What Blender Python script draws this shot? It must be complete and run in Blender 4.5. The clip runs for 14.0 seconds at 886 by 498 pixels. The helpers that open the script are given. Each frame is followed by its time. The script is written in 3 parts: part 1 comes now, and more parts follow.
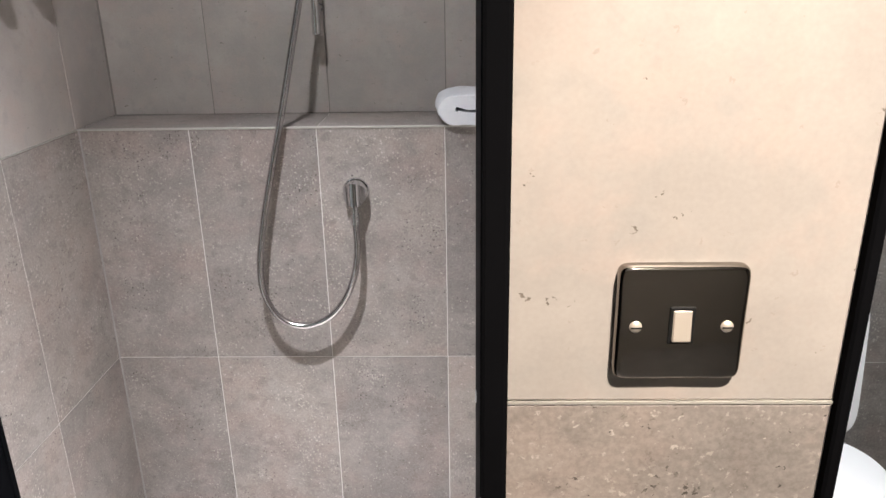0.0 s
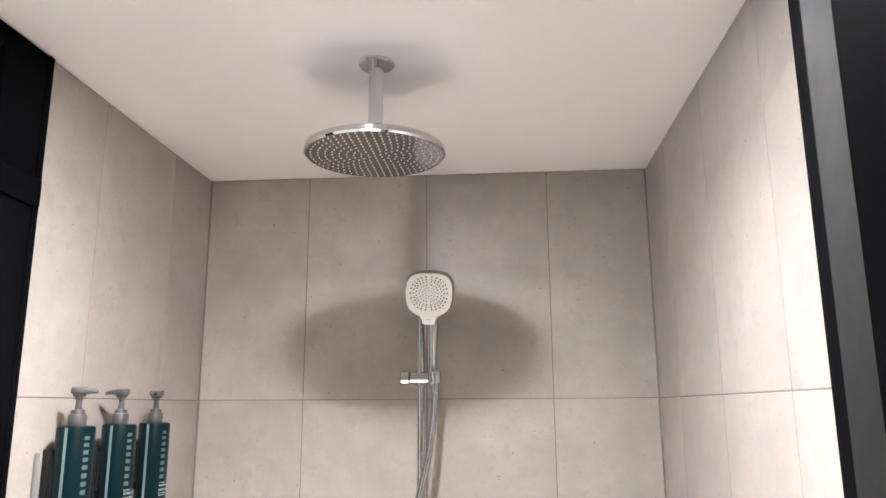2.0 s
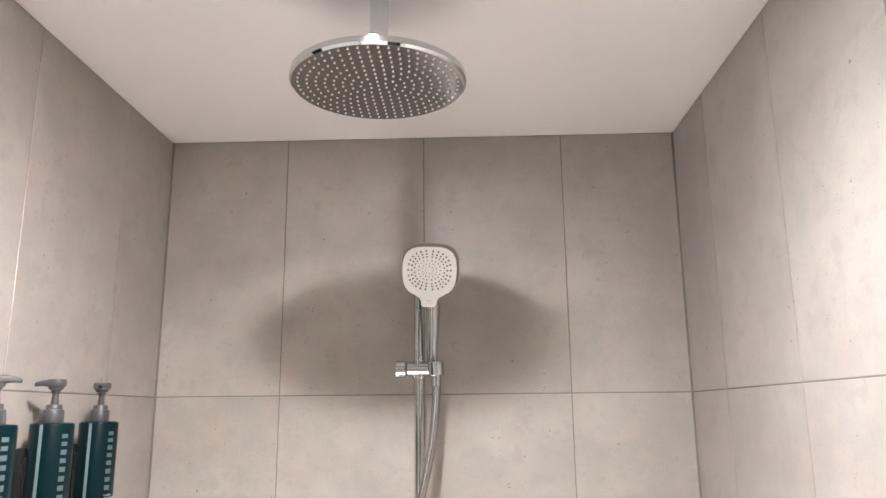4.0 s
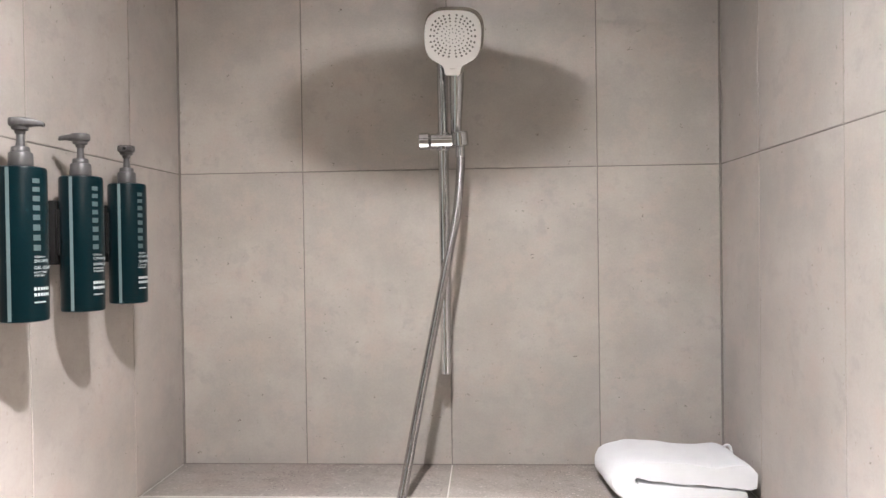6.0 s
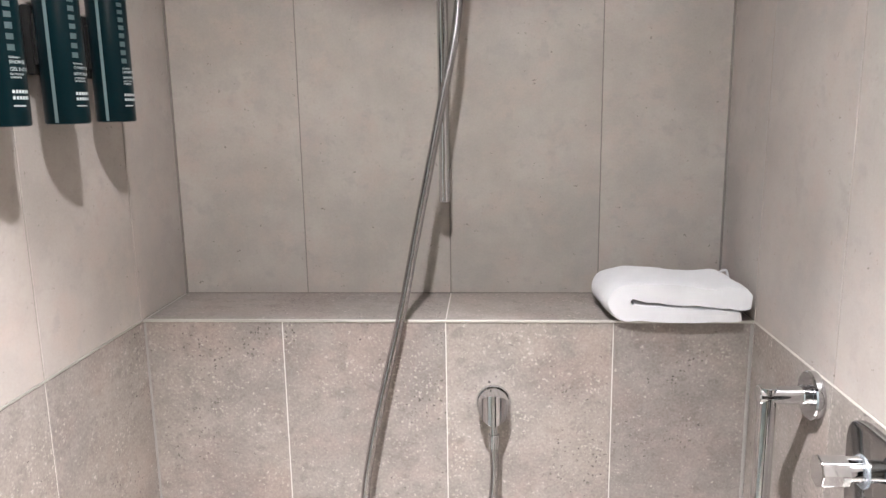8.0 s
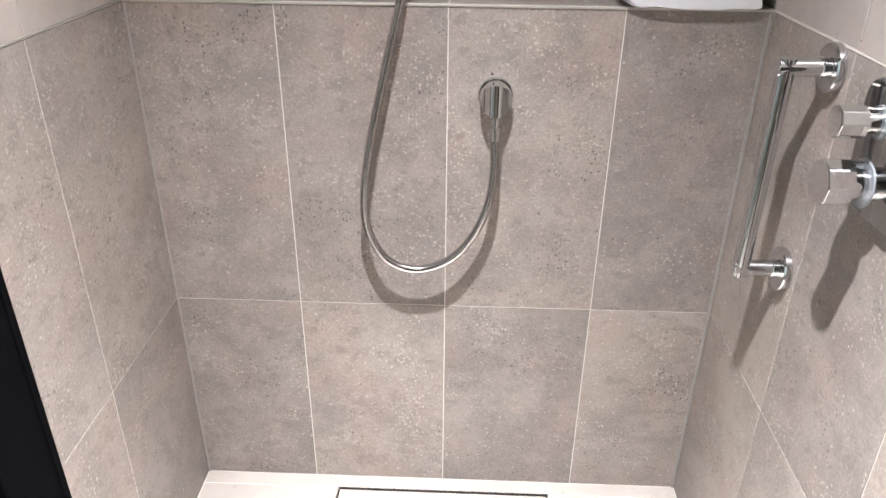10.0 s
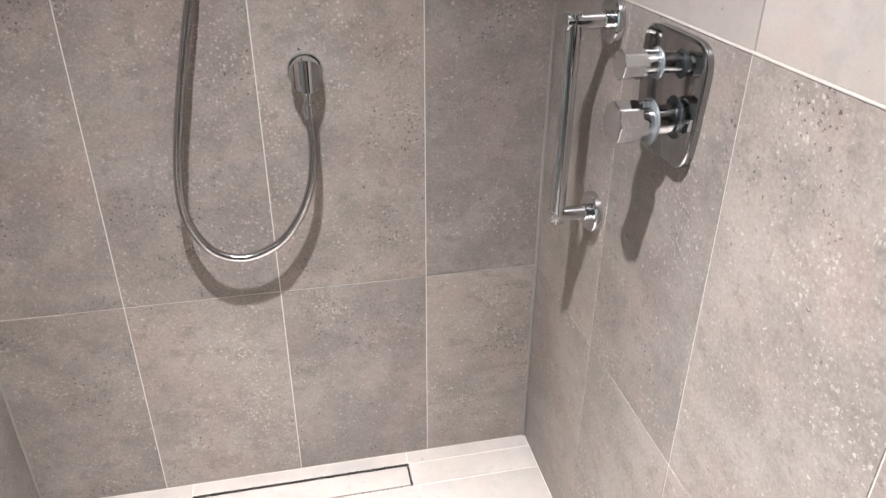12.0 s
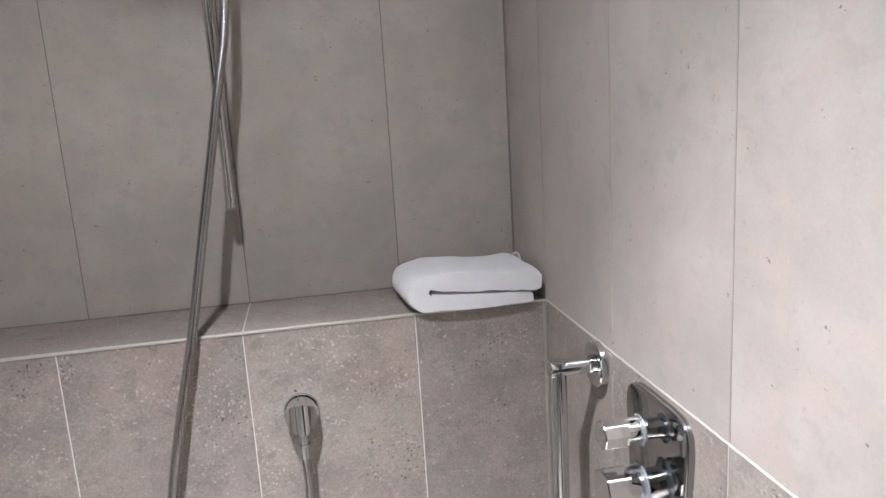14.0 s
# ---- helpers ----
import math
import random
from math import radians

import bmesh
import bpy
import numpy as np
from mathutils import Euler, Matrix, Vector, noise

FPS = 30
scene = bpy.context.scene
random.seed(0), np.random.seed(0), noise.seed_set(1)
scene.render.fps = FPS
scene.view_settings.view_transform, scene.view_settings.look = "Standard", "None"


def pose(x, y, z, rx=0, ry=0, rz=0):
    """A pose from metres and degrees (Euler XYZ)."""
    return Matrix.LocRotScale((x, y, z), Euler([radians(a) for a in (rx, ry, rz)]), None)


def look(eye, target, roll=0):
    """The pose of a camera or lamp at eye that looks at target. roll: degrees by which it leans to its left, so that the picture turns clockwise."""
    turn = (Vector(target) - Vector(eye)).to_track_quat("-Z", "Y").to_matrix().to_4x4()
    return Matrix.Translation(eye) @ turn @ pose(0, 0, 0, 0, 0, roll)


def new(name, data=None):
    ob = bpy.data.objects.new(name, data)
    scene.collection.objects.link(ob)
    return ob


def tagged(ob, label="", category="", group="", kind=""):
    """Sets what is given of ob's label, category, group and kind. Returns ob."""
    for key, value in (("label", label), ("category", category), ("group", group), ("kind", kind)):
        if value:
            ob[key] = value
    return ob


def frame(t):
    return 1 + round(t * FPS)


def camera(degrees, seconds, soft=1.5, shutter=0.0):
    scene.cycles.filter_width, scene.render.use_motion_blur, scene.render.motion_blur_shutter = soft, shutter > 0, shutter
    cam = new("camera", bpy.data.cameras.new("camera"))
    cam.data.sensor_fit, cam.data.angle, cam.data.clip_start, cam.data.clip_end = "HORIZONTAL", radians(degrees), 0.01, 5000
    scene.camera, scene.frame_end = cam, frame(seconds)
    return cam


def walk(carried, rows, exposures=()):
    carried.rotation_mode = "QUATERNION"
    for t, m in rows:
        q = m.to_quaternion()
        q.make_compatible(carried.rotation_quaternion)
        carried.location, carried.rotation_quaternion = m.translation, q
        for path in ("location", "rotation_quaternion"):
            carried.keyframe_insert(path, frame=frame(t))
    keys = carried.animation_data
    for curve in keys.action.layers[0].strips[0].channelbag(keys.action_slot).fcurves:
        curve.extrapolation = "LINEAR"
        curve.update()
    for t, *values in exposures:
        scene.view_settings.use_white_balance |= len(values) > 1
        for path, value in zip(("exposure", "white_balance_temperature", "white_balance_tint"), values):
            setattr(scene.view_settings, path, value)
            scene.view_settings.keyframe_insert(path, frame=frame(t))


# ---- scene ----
cam = camera(62.1, 14.0)
PATH = [
    (0, (0.335, -1.7, 1.395), (0.287, 0.18, 0.716), -0.9),
    (0.2, (0.32, -1.728, 1.401), (0.175, 0.168, 0.78), -1.2),
    (0.5, (0.276, -1.74, 1.432), (0.04, 0.178, 0.915), -1.5),
    (0.7, (0.272, -1.694, 1.446), (-0.037, 0.236, 1.027), -1.4),
    (1, (0.236, -1.671, 1.459), (-0.074, 0.29, 1.228), -0.8),
    (1.4, (0.196, -1.634, 1.545), (-0.021, 0.352, 1.643), -0.1),
    (1.5, (0.190, -1.627, 1.586), (-0.013, 0.357, 1.724), -0.0),
    (2, (0.182, -1.577, 1.671), (0.027, 0.372, 2.089), -0.3),
    (2.2, (0.168, -1.534, 1.678), (0.04, 0.396, 2.188), -0.8),
    (4.3, (0.092, -1.324, 1.64), (0.026, 0.637, 2.024), -0.5),
    (4.5, (0.093, -1.319, 1.628), (0.02, 0.653, 1.952), -0.5),
    (5, (0.08, -1.304, 1.595), (-0.004, 0.687, 1.772), -0.6),
    (5.5, (0.079, -1.299, 1.569), (-0.025, 0.696, 1.645), -0.8),
    (6, (0.074, -1.297, 1.543), (-0.042, 0.7, 1.52), -0.8),
    (6.5, (0.078, -1.29, 1.523), (-0.06, 0.702, 1.405), -0.7),
    (7, (0.077, -1.284, 1.505), (-0.062, 0.701, 1.305), -0.7),
    (7.5, (0.08, -1.278, 1.486), (-0.058, 0.697, 1.203), -0.9),
    (8, (0.079, -1.277, 1.465), (-0.046, 0.682, 1.084), -0.9),
    (8.5, (0.076, -1.276, 1.42), (-0.041, 0.653, 0.903), -0.8),
    (9, (0.064, -1.277, 1.375), (-0.046, 0.608, 0.714), -0.5),
    (9.2, (0.062, -1.279, 1.359), (-0.05, 0.582, 0.634), -0.4),
    (11.3, (-0.002, -1.308, 1.251), (0.172, 0.376, 0.186), 1.6),
    (11.5, (0.024, -1.302, 1.254), (0.248, 0.395, 0.219), 1.0),
    (12, (0.051, -1.307, 1.275), (0.425, 0.409, 0.319), 0.3),
    (12.5, (0.096, -1.304, 1.287), (0.584, 0.43, 0.418), 0.1),
    (13, (0.121, -1.307, 1.319), (0.678, 0.47, 0.59), 0.1),
    (13.5, (0.121, -1.312, 1.380), (0.647, 0.539, 0.834), -0.6),
    (14, (0.137, -1.254, 1.460), (0.477, 0.675, 1.056), -3.5),
]
EXPOSURES = [(0.0, -0.25, 6150, 9), (0.5, -0.02, 6200, 9), (1.0, 0.47, 6250, 9.5), (1.5, 0.71, 6350, 9.5), (2.2, 1.16, 6450, 10), (4.3, 1.12, 6450, 10), (5.0, 1.01, 6450, 10),
             (6.0, 0.79, 6450, 10), (7.0, 0.62, 6400, 10), (8.0, 0.49, 6400, 10), (9.0, 0.35, 6400, 10), (11.3, -0.10, 6400, 10), (12.0, -0.19, 6400, 10), (12.5, -0.03, 6250, 10), (13.2, 0.11, 6150, 9.5), (13.5, 0.26, 6150, 9.5), (14.0, -0.10, 6150, 9.5)]
walk(cam, [(t, look(eye, target, roll)) for t, eye, target, roll in PATH], EXPOSURES)

# ---- plan, in metres: shower floor z 0, ledge front y 0 ----
XL, XR = -0.560, 0.544          # side walls of the shower
YB = 0.200                      # upper back wall
LEDGE = 1.085                   # top of the boxed-out lower wall
JOINT = 1.688                   # joint between the upper courses
LOWJ = 0.485                    # joint between the lower courses
CEIL = 2.245
SCREEN_Y = -0.495               # the left tiles end here, the black screen begins
PIER_Y, PIER_L, PIER_R = -1.248, 0.362, 0.594
BATH = 0.030                    # bathroom floor outside the shower
GAP = 0.0011                    # half a joint


# ---- light ----
world = bpy.data.worlds.new("world")
world.use_nodes = True
scene.world = world
world.node_tree.nodes["Background"].inputs[0].default_value = (0.9, 0.95, 1.0, 1)
world.node_tree.nodes["Background"].inputs[1].default_value = 0.008


def area_lamp(name, at, target, watts, size, color, shape="DISK", size_y=None):
    data = bpy.data.lights.new(name, "AREA")
    data.energy, data.color, data.shape, data.size = watts, color, shape, size
    if size_y:
        data.size_y = size_y
    ob = new(name, data)
    ob.matrix_world = look(at, target)
    return ob


LAMP = (-0.015, -0.805, CEIL - 0.012)
area_lamp("shower_downlight_lamp", LAMP, (LAMP[0], LAMP[1] + 0.001, 0), 8.0, 0.044, (1.0, 0.957, 0.975))
# the reflector's inner beam, and its outer cone with a soft cut-off
for name, watts, degrees, blend in (("shower_downlight_core", 1400.0, 26, 0.8), ("shower_downlight_inner", 560.0, 54, 0.8), ("shower_downlight_beam", 265.0, 82, 0.85), ("shower_downlight_cone", 47.0, 156, 1.0)):
    beam = bpy.data.lights.new(name, "SPOT")
    beam.energy, beam.color, beam.shadow_soft_size = watts, (1.0, 0.957, 0.975), 0.020
    beam.spot_size, beam.spot_blend = radians(degrees), blend
    new(name, beam).matrix_world = look((LAMP[0], LAMP[1], LAMP[2] - 0.002), (LAMP[0], LAMP[1] + 0.02, 0))
BATH_LAMP = (0.68, -1.95, CEIL - 0.012)
bath = bpy.data.lights.new("bathroom_downlight_lamp", "SPOT")
bath.energy, bath.color, bath.shadow_soft_size = 330.0, (1.0, 0.83, 0.68), 0.025
bath.spot_size, bath.spot_blend = radians(42), 0.7
area_lamp("bathroom_spill_lamp", BATH_LAMP, (BATH_LAMP[0], BATH_LAMP[1] + 0.001, 0), 10.0, 0.06, (1.0, 0.89, 0.78))
new("bathroom_downlight_lamp", bath).matrix_world = look(BATH_LAMP, (0.56, -1.25, 0.98))
# added fill that brightens the toilet and its wall; no known lamp there
WC_FILL = (1.30, -0.75, CEIL - 0.012)
area_lamp("toilet_fill_lamp", WC_FILL, (WC_FILL[0], WC_FILL[1] + 0.001, 0), 32.0, 0.06, (0.96, 0.98, 1.0))
area_lamp("bedroom_window_lamp", (-2.52, -1.5, 1.35), (-0.6, -1.5, 1.3), 10.0, 1.6, (0.78, 0.93, 1.0), "RECTANGLE", 1.7)


# ---- materials ----
def material(name):
    m = bpy.data.materials.new(name)
    m.use_nodes = True
    t = m.node_tree
    return m, t, t.nodes["Principled BSDF"]


def node(t, kind, **values):
    n = t.nodes.new(kind)
    for key, value in values.items():
        n.inputs[key.replace("_", " ")].default_value = value
    return n


def math_node(t, op, a, b=None, c=None):
    n = t.nodes.new("ShaderNodeMath")
    n.operation = op
    for i, v in enumerate((a, b, c)):
        if v is None:
            continue
        if isinstance(v, (int, float)):
            n.inputs[i].default_value = v
        else:
            t.links.new(v, n.inputs[i])
    return n.outputs[0]


def mix(t, fac, a, b, blend="MIX"):
    n = t.nodes.new("ShaderNodeMix")
    n.data_type, n.blend_type = "RGBA", blend
    for i, v in ((0, fac), (6, a), (7, b)):
        if isinstance(v, (int, float)):
            n.inputs[i].default_value = v
        elif isinstance(v, tuple):
            n.inputs[i].default_value = (*v, 1)
        else:
            t.links.new(v, n.inputs[i])
    return n.outputs[2]


def ramp(t, fac, lo, hi):
    n = t.nodes.new("ShaderNodeMapRange")
    n.interpolation_type = "SMOOTHSTEP"
    n.inputs[1].default_value, n.inputs[2].default_value = lo, hi
    t.links.new(fac, n.inputs[0])
    return n.outputs[0]


def bump(t, p, height, distance, strength=0.5):
    n = node(t, "ShaderNodeBump", Strength=strength, Distance=distance)
    t.links.new(height, n.inputs["Height"])
    t.links.new(n.outputs[0], p.inputs["Normal"])


def piece_coordinates(t, stretch=(1, 1, 1)):
    """Local coordinates in metres, shifted at random from piece to piece."""
    co = t.nodes.new("ShaderNodeTexCoord")
    info = t.nodes.new("ShaderNodeObjectInfo")
    shift = t.nodes.new("ShaderNodeVectorMath")
    shift.operation = "MULTIPLY_ADD"
    shift.inputs[1].default_value = (37.0, 53.0, 17.0)
    t.links.new(info.outputs["Random"], shift.inputs[0])
    t.links.new(co.outputs["Object"], shift.inputs[2])
    m = t.nodes.new("ShaderNodeMapping")
    m.inputs["Scale"].default_value = stretch
    t.links.new(shift.outputs[0], m.inputs[0])
    return m.outputs[0], info.outputs["Random"]


def noise_at(t, co, scale, detail=4.0, rough=0.55):
    n = node(t, "ShaderNodeTexNoise", Scale=scale, Detail=detail, Roughness=rough)
    t.links.new(co, n.inputs["Vector"])
    return n.outputs[0]


def specks(t, co, scale, share, size, seed):
    """Scattered spots: a share of the cells holds one, of the given size in cells."""
    m = t.nodes.new("ShaderNodeMapping")
    m.inputs["Location"].default_value = (seed, seed * 0.7, seed * 0.3)
    t.links.new(co, m.inputs[0])
    wobble = node(t, "ShaderNodeTexNoise", Scale=scale * 2.5, Detail=2.0)
    t.links.new(m.outputs[0], wobble.inputs["Vector"])
    off = t.nodes.new("ShaderNodeVectorMath")
    off.operation = "MULTIPLY_ADD"
    off.inputs[1].default_value = (1.35 / scale,) * 3
    t.links.new(wobble.outputs[1], off.inputs[0])
    t.links.new(m.outputs[0], off.inputs[2])
    v = node(t, "ShaderNodeTexVoronoi", Scale=scale)
    t.links.new(off.outputs[0], v.inputs["Vector"])
    sep = t.nodes.new("ShaderNodeSeparateColor")
    t.links.new(v.outputs["Color"], sep.inputs[0])
    spot = ramp(t, v.outputs["Distance"], size, size * 0.55)
    pick = ramp(t, sep.outputs[0], 1 - share - 0.02, 1 - share + 0.02)
    return math_node(t, "MULTIPLY", spot, pick)


def cream_tile(name="cream_tile", tone=(0.326, 0.302, 0.278)):
    m, t, p = material(name)
    co, rnd = piece_coordinates(t)
    cloud = noise_at(t, co, 5.0, 5.0, 0.6)
    c = mix(t, ramp(t, cloud, 0.30, 0.72), tuple(v * 0.83 for v in tone), tuple(v * 1.10 for v in tone))
    blush = noise_at(t, co, 13.0, 5.0, 0.65)
    c = mix(t, math_node(t, "MULTIPLY", ramp(t, blush, 0.46, 0.68), 0.60), c, (tone[0] * 1.08, tone[1] * 0.97, tone[2] * 0.94))
    mottle = noise_at(t, co, 42.0, 4.0, 0.7)
    c = mix(t, math_node(t, "MULTIPLY", ramp(t, mottle, 0.52, 0.70), 0.32), c, tuple(v * 0.80 for v in tone))
    smudge = noise_at(t, co, 21.0, 3.0, 0.6)
    c = mix(t, math_node(t, "MULTIPLY", ramp(t, smudge, 0.54, 0.68), 0.60), c, (tone[0] * 0.85, tone[1] * 0.87, tone[2] * 0.88))
    streak_co, _ = piece_coordinates(t, (26, 3, 10))
    streak = noise_at(t, streak_co, 1.0, 3.0)
    c = mix(t, math_node(t, "MULTIPLY", ramp(t, streak, 0.45, 0.75), 0.22), c, (tone[0] * 1.0, tone[1] * 0.93, tone[2] * 0.86))
    fine = noise_at(t, co, 260.0, 2.0)
    c = mix(t, 0.07, c, mix(t, fine, (0.25, 0.22, 0.19), (0.95, 0.9, 0.84)))
    pits = specks(t, co, 60.0, 0.15, 0.15, 5.0)
    c = mix(t, math_node(t, "MULTIPLY", pits, 0.9), c, (0.13, 0.11, 0.09))
    dots = specks(t, co, 110.0, 0.11, 0.24, 9.0)
    c = mix(t, math_node(t, "MULTIPLY", dots, 0.45), c, (0.25, 0.21, 0.18))
    t.links.new(mix(t, 1.0, c, mix(t, rnd, (0.95, 0.95, 0.95), (1.03, 1.025, 1.02)), "MULTIPLY"), p.inputs["Base Color"])
    rough = math_node(t, "MULTIPLY_ADD", cloud, 0.14, 0.36)
    t.links.new(rough, p.inputs["Roughness"])
    p.inputs["Specular IOR Level"].default_value = 0.4
    h = math_node(t, "SUBTRACT", math_node(t, "MULTIPLY", noise_at(t, co, 60.0, 4.0), 0.5), math_node(t, "MULTIPLY", pits, 1.5))
    bump(t, p, h, 0.0006, 0.35)
    return m


def stone_tile(name="stone_tile", tone=(0.216, 0.197, 0.182)):
    m, t, p = material(name)
    co, rnd = piece_coordinates(t)
    wide, _ = piece_coordinates(t, (0.85, 1, 1))
    broad = noise_at(t, co, 3.2, 4.0, 0.6)
    cloud = noise_at(t, wide, 10.0, 7.0, 0.62)
    c = mix(t, ramp(t, cloud, 0.34, 0.68), tuple(v * 0.80 for v in tone), tuple(v * 1.15 for v in tone))
    c = mix(t, math_node(t, "MULTIPLY", ramp(t, broad, 0.46, 0.62), 0.45), c, (tone[0] * 1.22, tone[1] * 1.17, tone[2] * 1.12))
    c = mix(t, math_node(t, "MULTIPLY", ramp(t, broad, 0.46, 0.34), 0.25), c, (tone[0] * 0.74, tone[1] * 0.73, tone[2] * 0.72))
    veil = noise_at(t, wide, 30.0, 6.0, 0.68)
    c = mix(t, math_node(t, "MULTIPLY", ramp(t, veil, 0.50, 0.66), 0.70), c, (tone[0] * 0.72, tone[1] * 0.70, tone[2] * 0.70))
    c = mix(t, math_node(t, "MULTIPLY", ramp(t, veil, 0.46, 0.30), 0.35), c, (tone[0] * 1.28, tone[1] * 1.22, tone[2] * 1.18))
    fine = noise_at(t, co, 210.0, 3.0, 0.65)
    c = mix(t, 0.12, c, mix(t, ramp(t, fine, 0.3, 0.7), (0.13, 0.115, 0.10), (0.56, 0.51, 0.46)))
    blush = noise_at(t, co, 6.5, 4.0, 0.6)
    c = mix(t, math_node(t, "MULTIPLY", ramp(t, blush, 0.45, 0.65), 0.9), c, (1.045, 0.982, 0.972), "MULTIPLY")
    # pale grit and dark pits gather in loose drifts
    drift = ramp(t, noise_at(t, wide, 8.0, 5.0, 0.68), 0.49, 0.63)
    pale = specks(t, co, 150.0, 0.40, 0.44, 1.0)
    pale = math_node(t, "MULTIPLY", pale, math_node(t, "MULTIPLY_ADD", drift, 0.90, 0.10))
    c = mix(t, math_node(t, "MULTIPLY", pale, 0.65), c, (0.48, 0.44, 0.39))
    loose = specks(t, co, 110.0, 0.10, 0.30, 21.0)
    c = mix(t, math_node(t, "MULTIPLY", loose, 0.65), c, (0.47, 0.43, 0.39))
    tiny = specks(t, co, 210.0, 0.22, 0.36, 4.0)
    c = mix(t, math_node(t, "MULTIPLY", tiny, 0.4), c, (0.46, 0.425, 0.39))
    drift2 = ramp(t, noise_at(t, wide, 6.5, 5.0, 0.68), 0.51, 0.63)
    dark = math_node(t, "MULTIPLY", specks(t, co, 140.0, 0.42, 0.36, 7.0), math_node(t, "MULTIPLY_ADD", drift2, 0.93, 0.07))
    c = mix(t, math_node(t, "MULTIPLY", dark, 0.92), c, (0.050, 0.044, 0.038))
    holes = specks(t, co, 80.0, 0.08, 0.18, 15.0)
    c = mix(t, math_node(t, "MULTIPLY", holes, 0.9), c, (0.040, 0.036, 0.032))
    t.links.new(mix(t, 1.0, c, mix(t, rnd, (0.86, 0.86, 0.86), (1.11, 1.10, 1.09)), "MULTIPLY"), p.inputs["Base Color"])
    t.links.new(math_node(t, "MULTIPLY_ADD", cloud, 0.2, 0.42), p.inputs["Roughness"])
    p.inputs["Specular IOR Level"].default_value = 0.25
    h = math_node(t, "SUBTRACT", math_node(t, "MULTIPLY_ADD", fine, 0.4, pale), math_node(t, "MULTIPLY_ADD", dark, 1.6, math_node(t, "MULTIPLY", holes, 2.0)))
    bump(t, p, h, 0.0004, 0.18)
    return m


def plain(name, color, rough=0.5, metal=0.0, vary=0.08, scale=30.0, relief=0.0, spec=0.5):
    m, t, p = material(name)
    co = t.nodes.new("ShaderNodeTexCoord").outputs["Object"]
    n = noise_at(t, co, scale, 4.0)
    t.links.new(mix(t, n, tuple(v * (1 - vary) for v in color), tuple(min(1, v * (1 + vary)) for v in color)), p.inputs["Base Color"])
    t.links.new(math_node(t, "MULTIPLY_ADD", n, rough * 0.3, rough * 0.85), p.inputs["Roughness"])
    p.inputs["Metallic"].default_value = metal
    p.inputs["Specular IOR Level"].default_value = spec
    if relief:
        bump(t, p, n, relief, 0.4)
    return m


CREAM = cream_tile()
STONE = stone_tile()
PALE = cream_tile("pale_floor_tile", (0.315, 0.295, 0.27))
GROUT_DARK = plain("dark_grout", (0.17, 0.155, 0.14), 0.8, vary=0.2, scale=60, relief=0.0004)
GROUT_LIGHT = plain("light_grout", (0.53, 0.50, 0.46), 0.8, vary=0.12, scale=60, relief=0.0004)
PAINT = plain("ceiling_paint", (0.61, 0.588, 0.575), 0.75, vary=0.015, scale=3, relief=0.0002)
# for unseen closing walls, kept dark so that the chrome reflects something dark
UNSEEN_DARK_WALL = plain("unseen_dark_wall", (0.10, 0.09, 0.08), 0.6, vary=0.1, scale=4)
WALL_PAINT = plain("wall_paint", (0.72, 0.68, 0.62), 0.75, vary=0.03, scale=3)
CHROME = plain("chrome", (0.62, 0.63, 0.64), 0.06, 1.0, vary=0.01, scale=40)
BRUSHED = plain("brushed_steel", (0.55, 0.54, 0.53), 0.28, 1.0, vary=0.06, scale=200)
HEAD_FACE = plain("rain_face_steel", (0.40, 0.39, 0.38), 0.13, 1.0, vary=0.03, scale=60)
BLACK = plain("black_frame", (0.0032, 0.0033, 0.0038), 0.45, vary=0.25, scale=12, spec=0.002)
RUBBER = plain("black_rubber", (0.006, 0.006, 0.006), 0.7, spec=0.2)
NICKEL = plain("black_nickel", (0.27, 0.245, 0.22), 0.07, 1.0, vary=0.04, scale=80)
ROCKER = plain("satin_nickel", (0.62, 0.56, 0.48), 0.38, 0.55, vary=0.03)
# darker copy of CHROME; its tone stands in for dark reflections
DARK_REFLECTION_CHROME = plain("dark_reflection_chrome", (0.36, 0.365, 0.37), 0.07, 1.0, vary=0.01, scale=40)
STRIP = plain("matt_metal_strip", (0.42, 0.41, 0.37), 0.45, 0.4, vary=0.06)
WHITE_PLASTIC = plain("white_plastic", (0.91, 0.90, 0.89), 0.3, vary=0.015)
CLEAR_PLASTIC = plain("milky_plastic", (0.55, 0.60, 0.64), 0.25, vary=0.04)
CLEAR_PLASTIC.node_tree.nodes["Principled BSDF"].inputs["Transmission Weight"].default_value = 0.8
DOT = plain("grey_silicone", (0.06, 0.058, 0.058), 0.6)
DOT_PALE = plain("pale_silicone", (0.70, 0.69, 0.67), 0.5)
CERAMIC = plain("white_ceramic", (0.83, 0.83, 0.82), 0.12, vary=0.01)
BOTTLE = plain("teal_bottle", (0.0010, 0.0085, 0.0112), 0.30, vary=0.12, scale=15, spec=0.12)
PUMP = plain("grey_pump_plastic", (0.062, 0.061, 0.061), 0.38, vary=0.06)
BRACKET = plain("grey_bracket_metal", (0.20, 0.196, 0.192), 0.45, 0.0, vary=0.06)
LETTER = plain("pale_print", (0.060, 0.090, 0.092), 0.5, vary=0.03)
LEVEL = plain("pale_level_strip", (0.13, 0.18, 0.185), 0.3, vary=0.05)
LETTER_WHITE = plain("white_print", (0.55, 0.60, 0.60), 0.5, vary=0.03)
SEALANT = plain("grey_sealant", (0.25, 0.238, 0.225), 0.5, vary=0.08, scale=40)
# for the unseen wall behind, mid-toned for the switch plate to reflect
SOUTH_PAINT = plain("south_wall_paint", (0.34, 0.30, 0.25), 0.7, vary=0.04, scale=3)
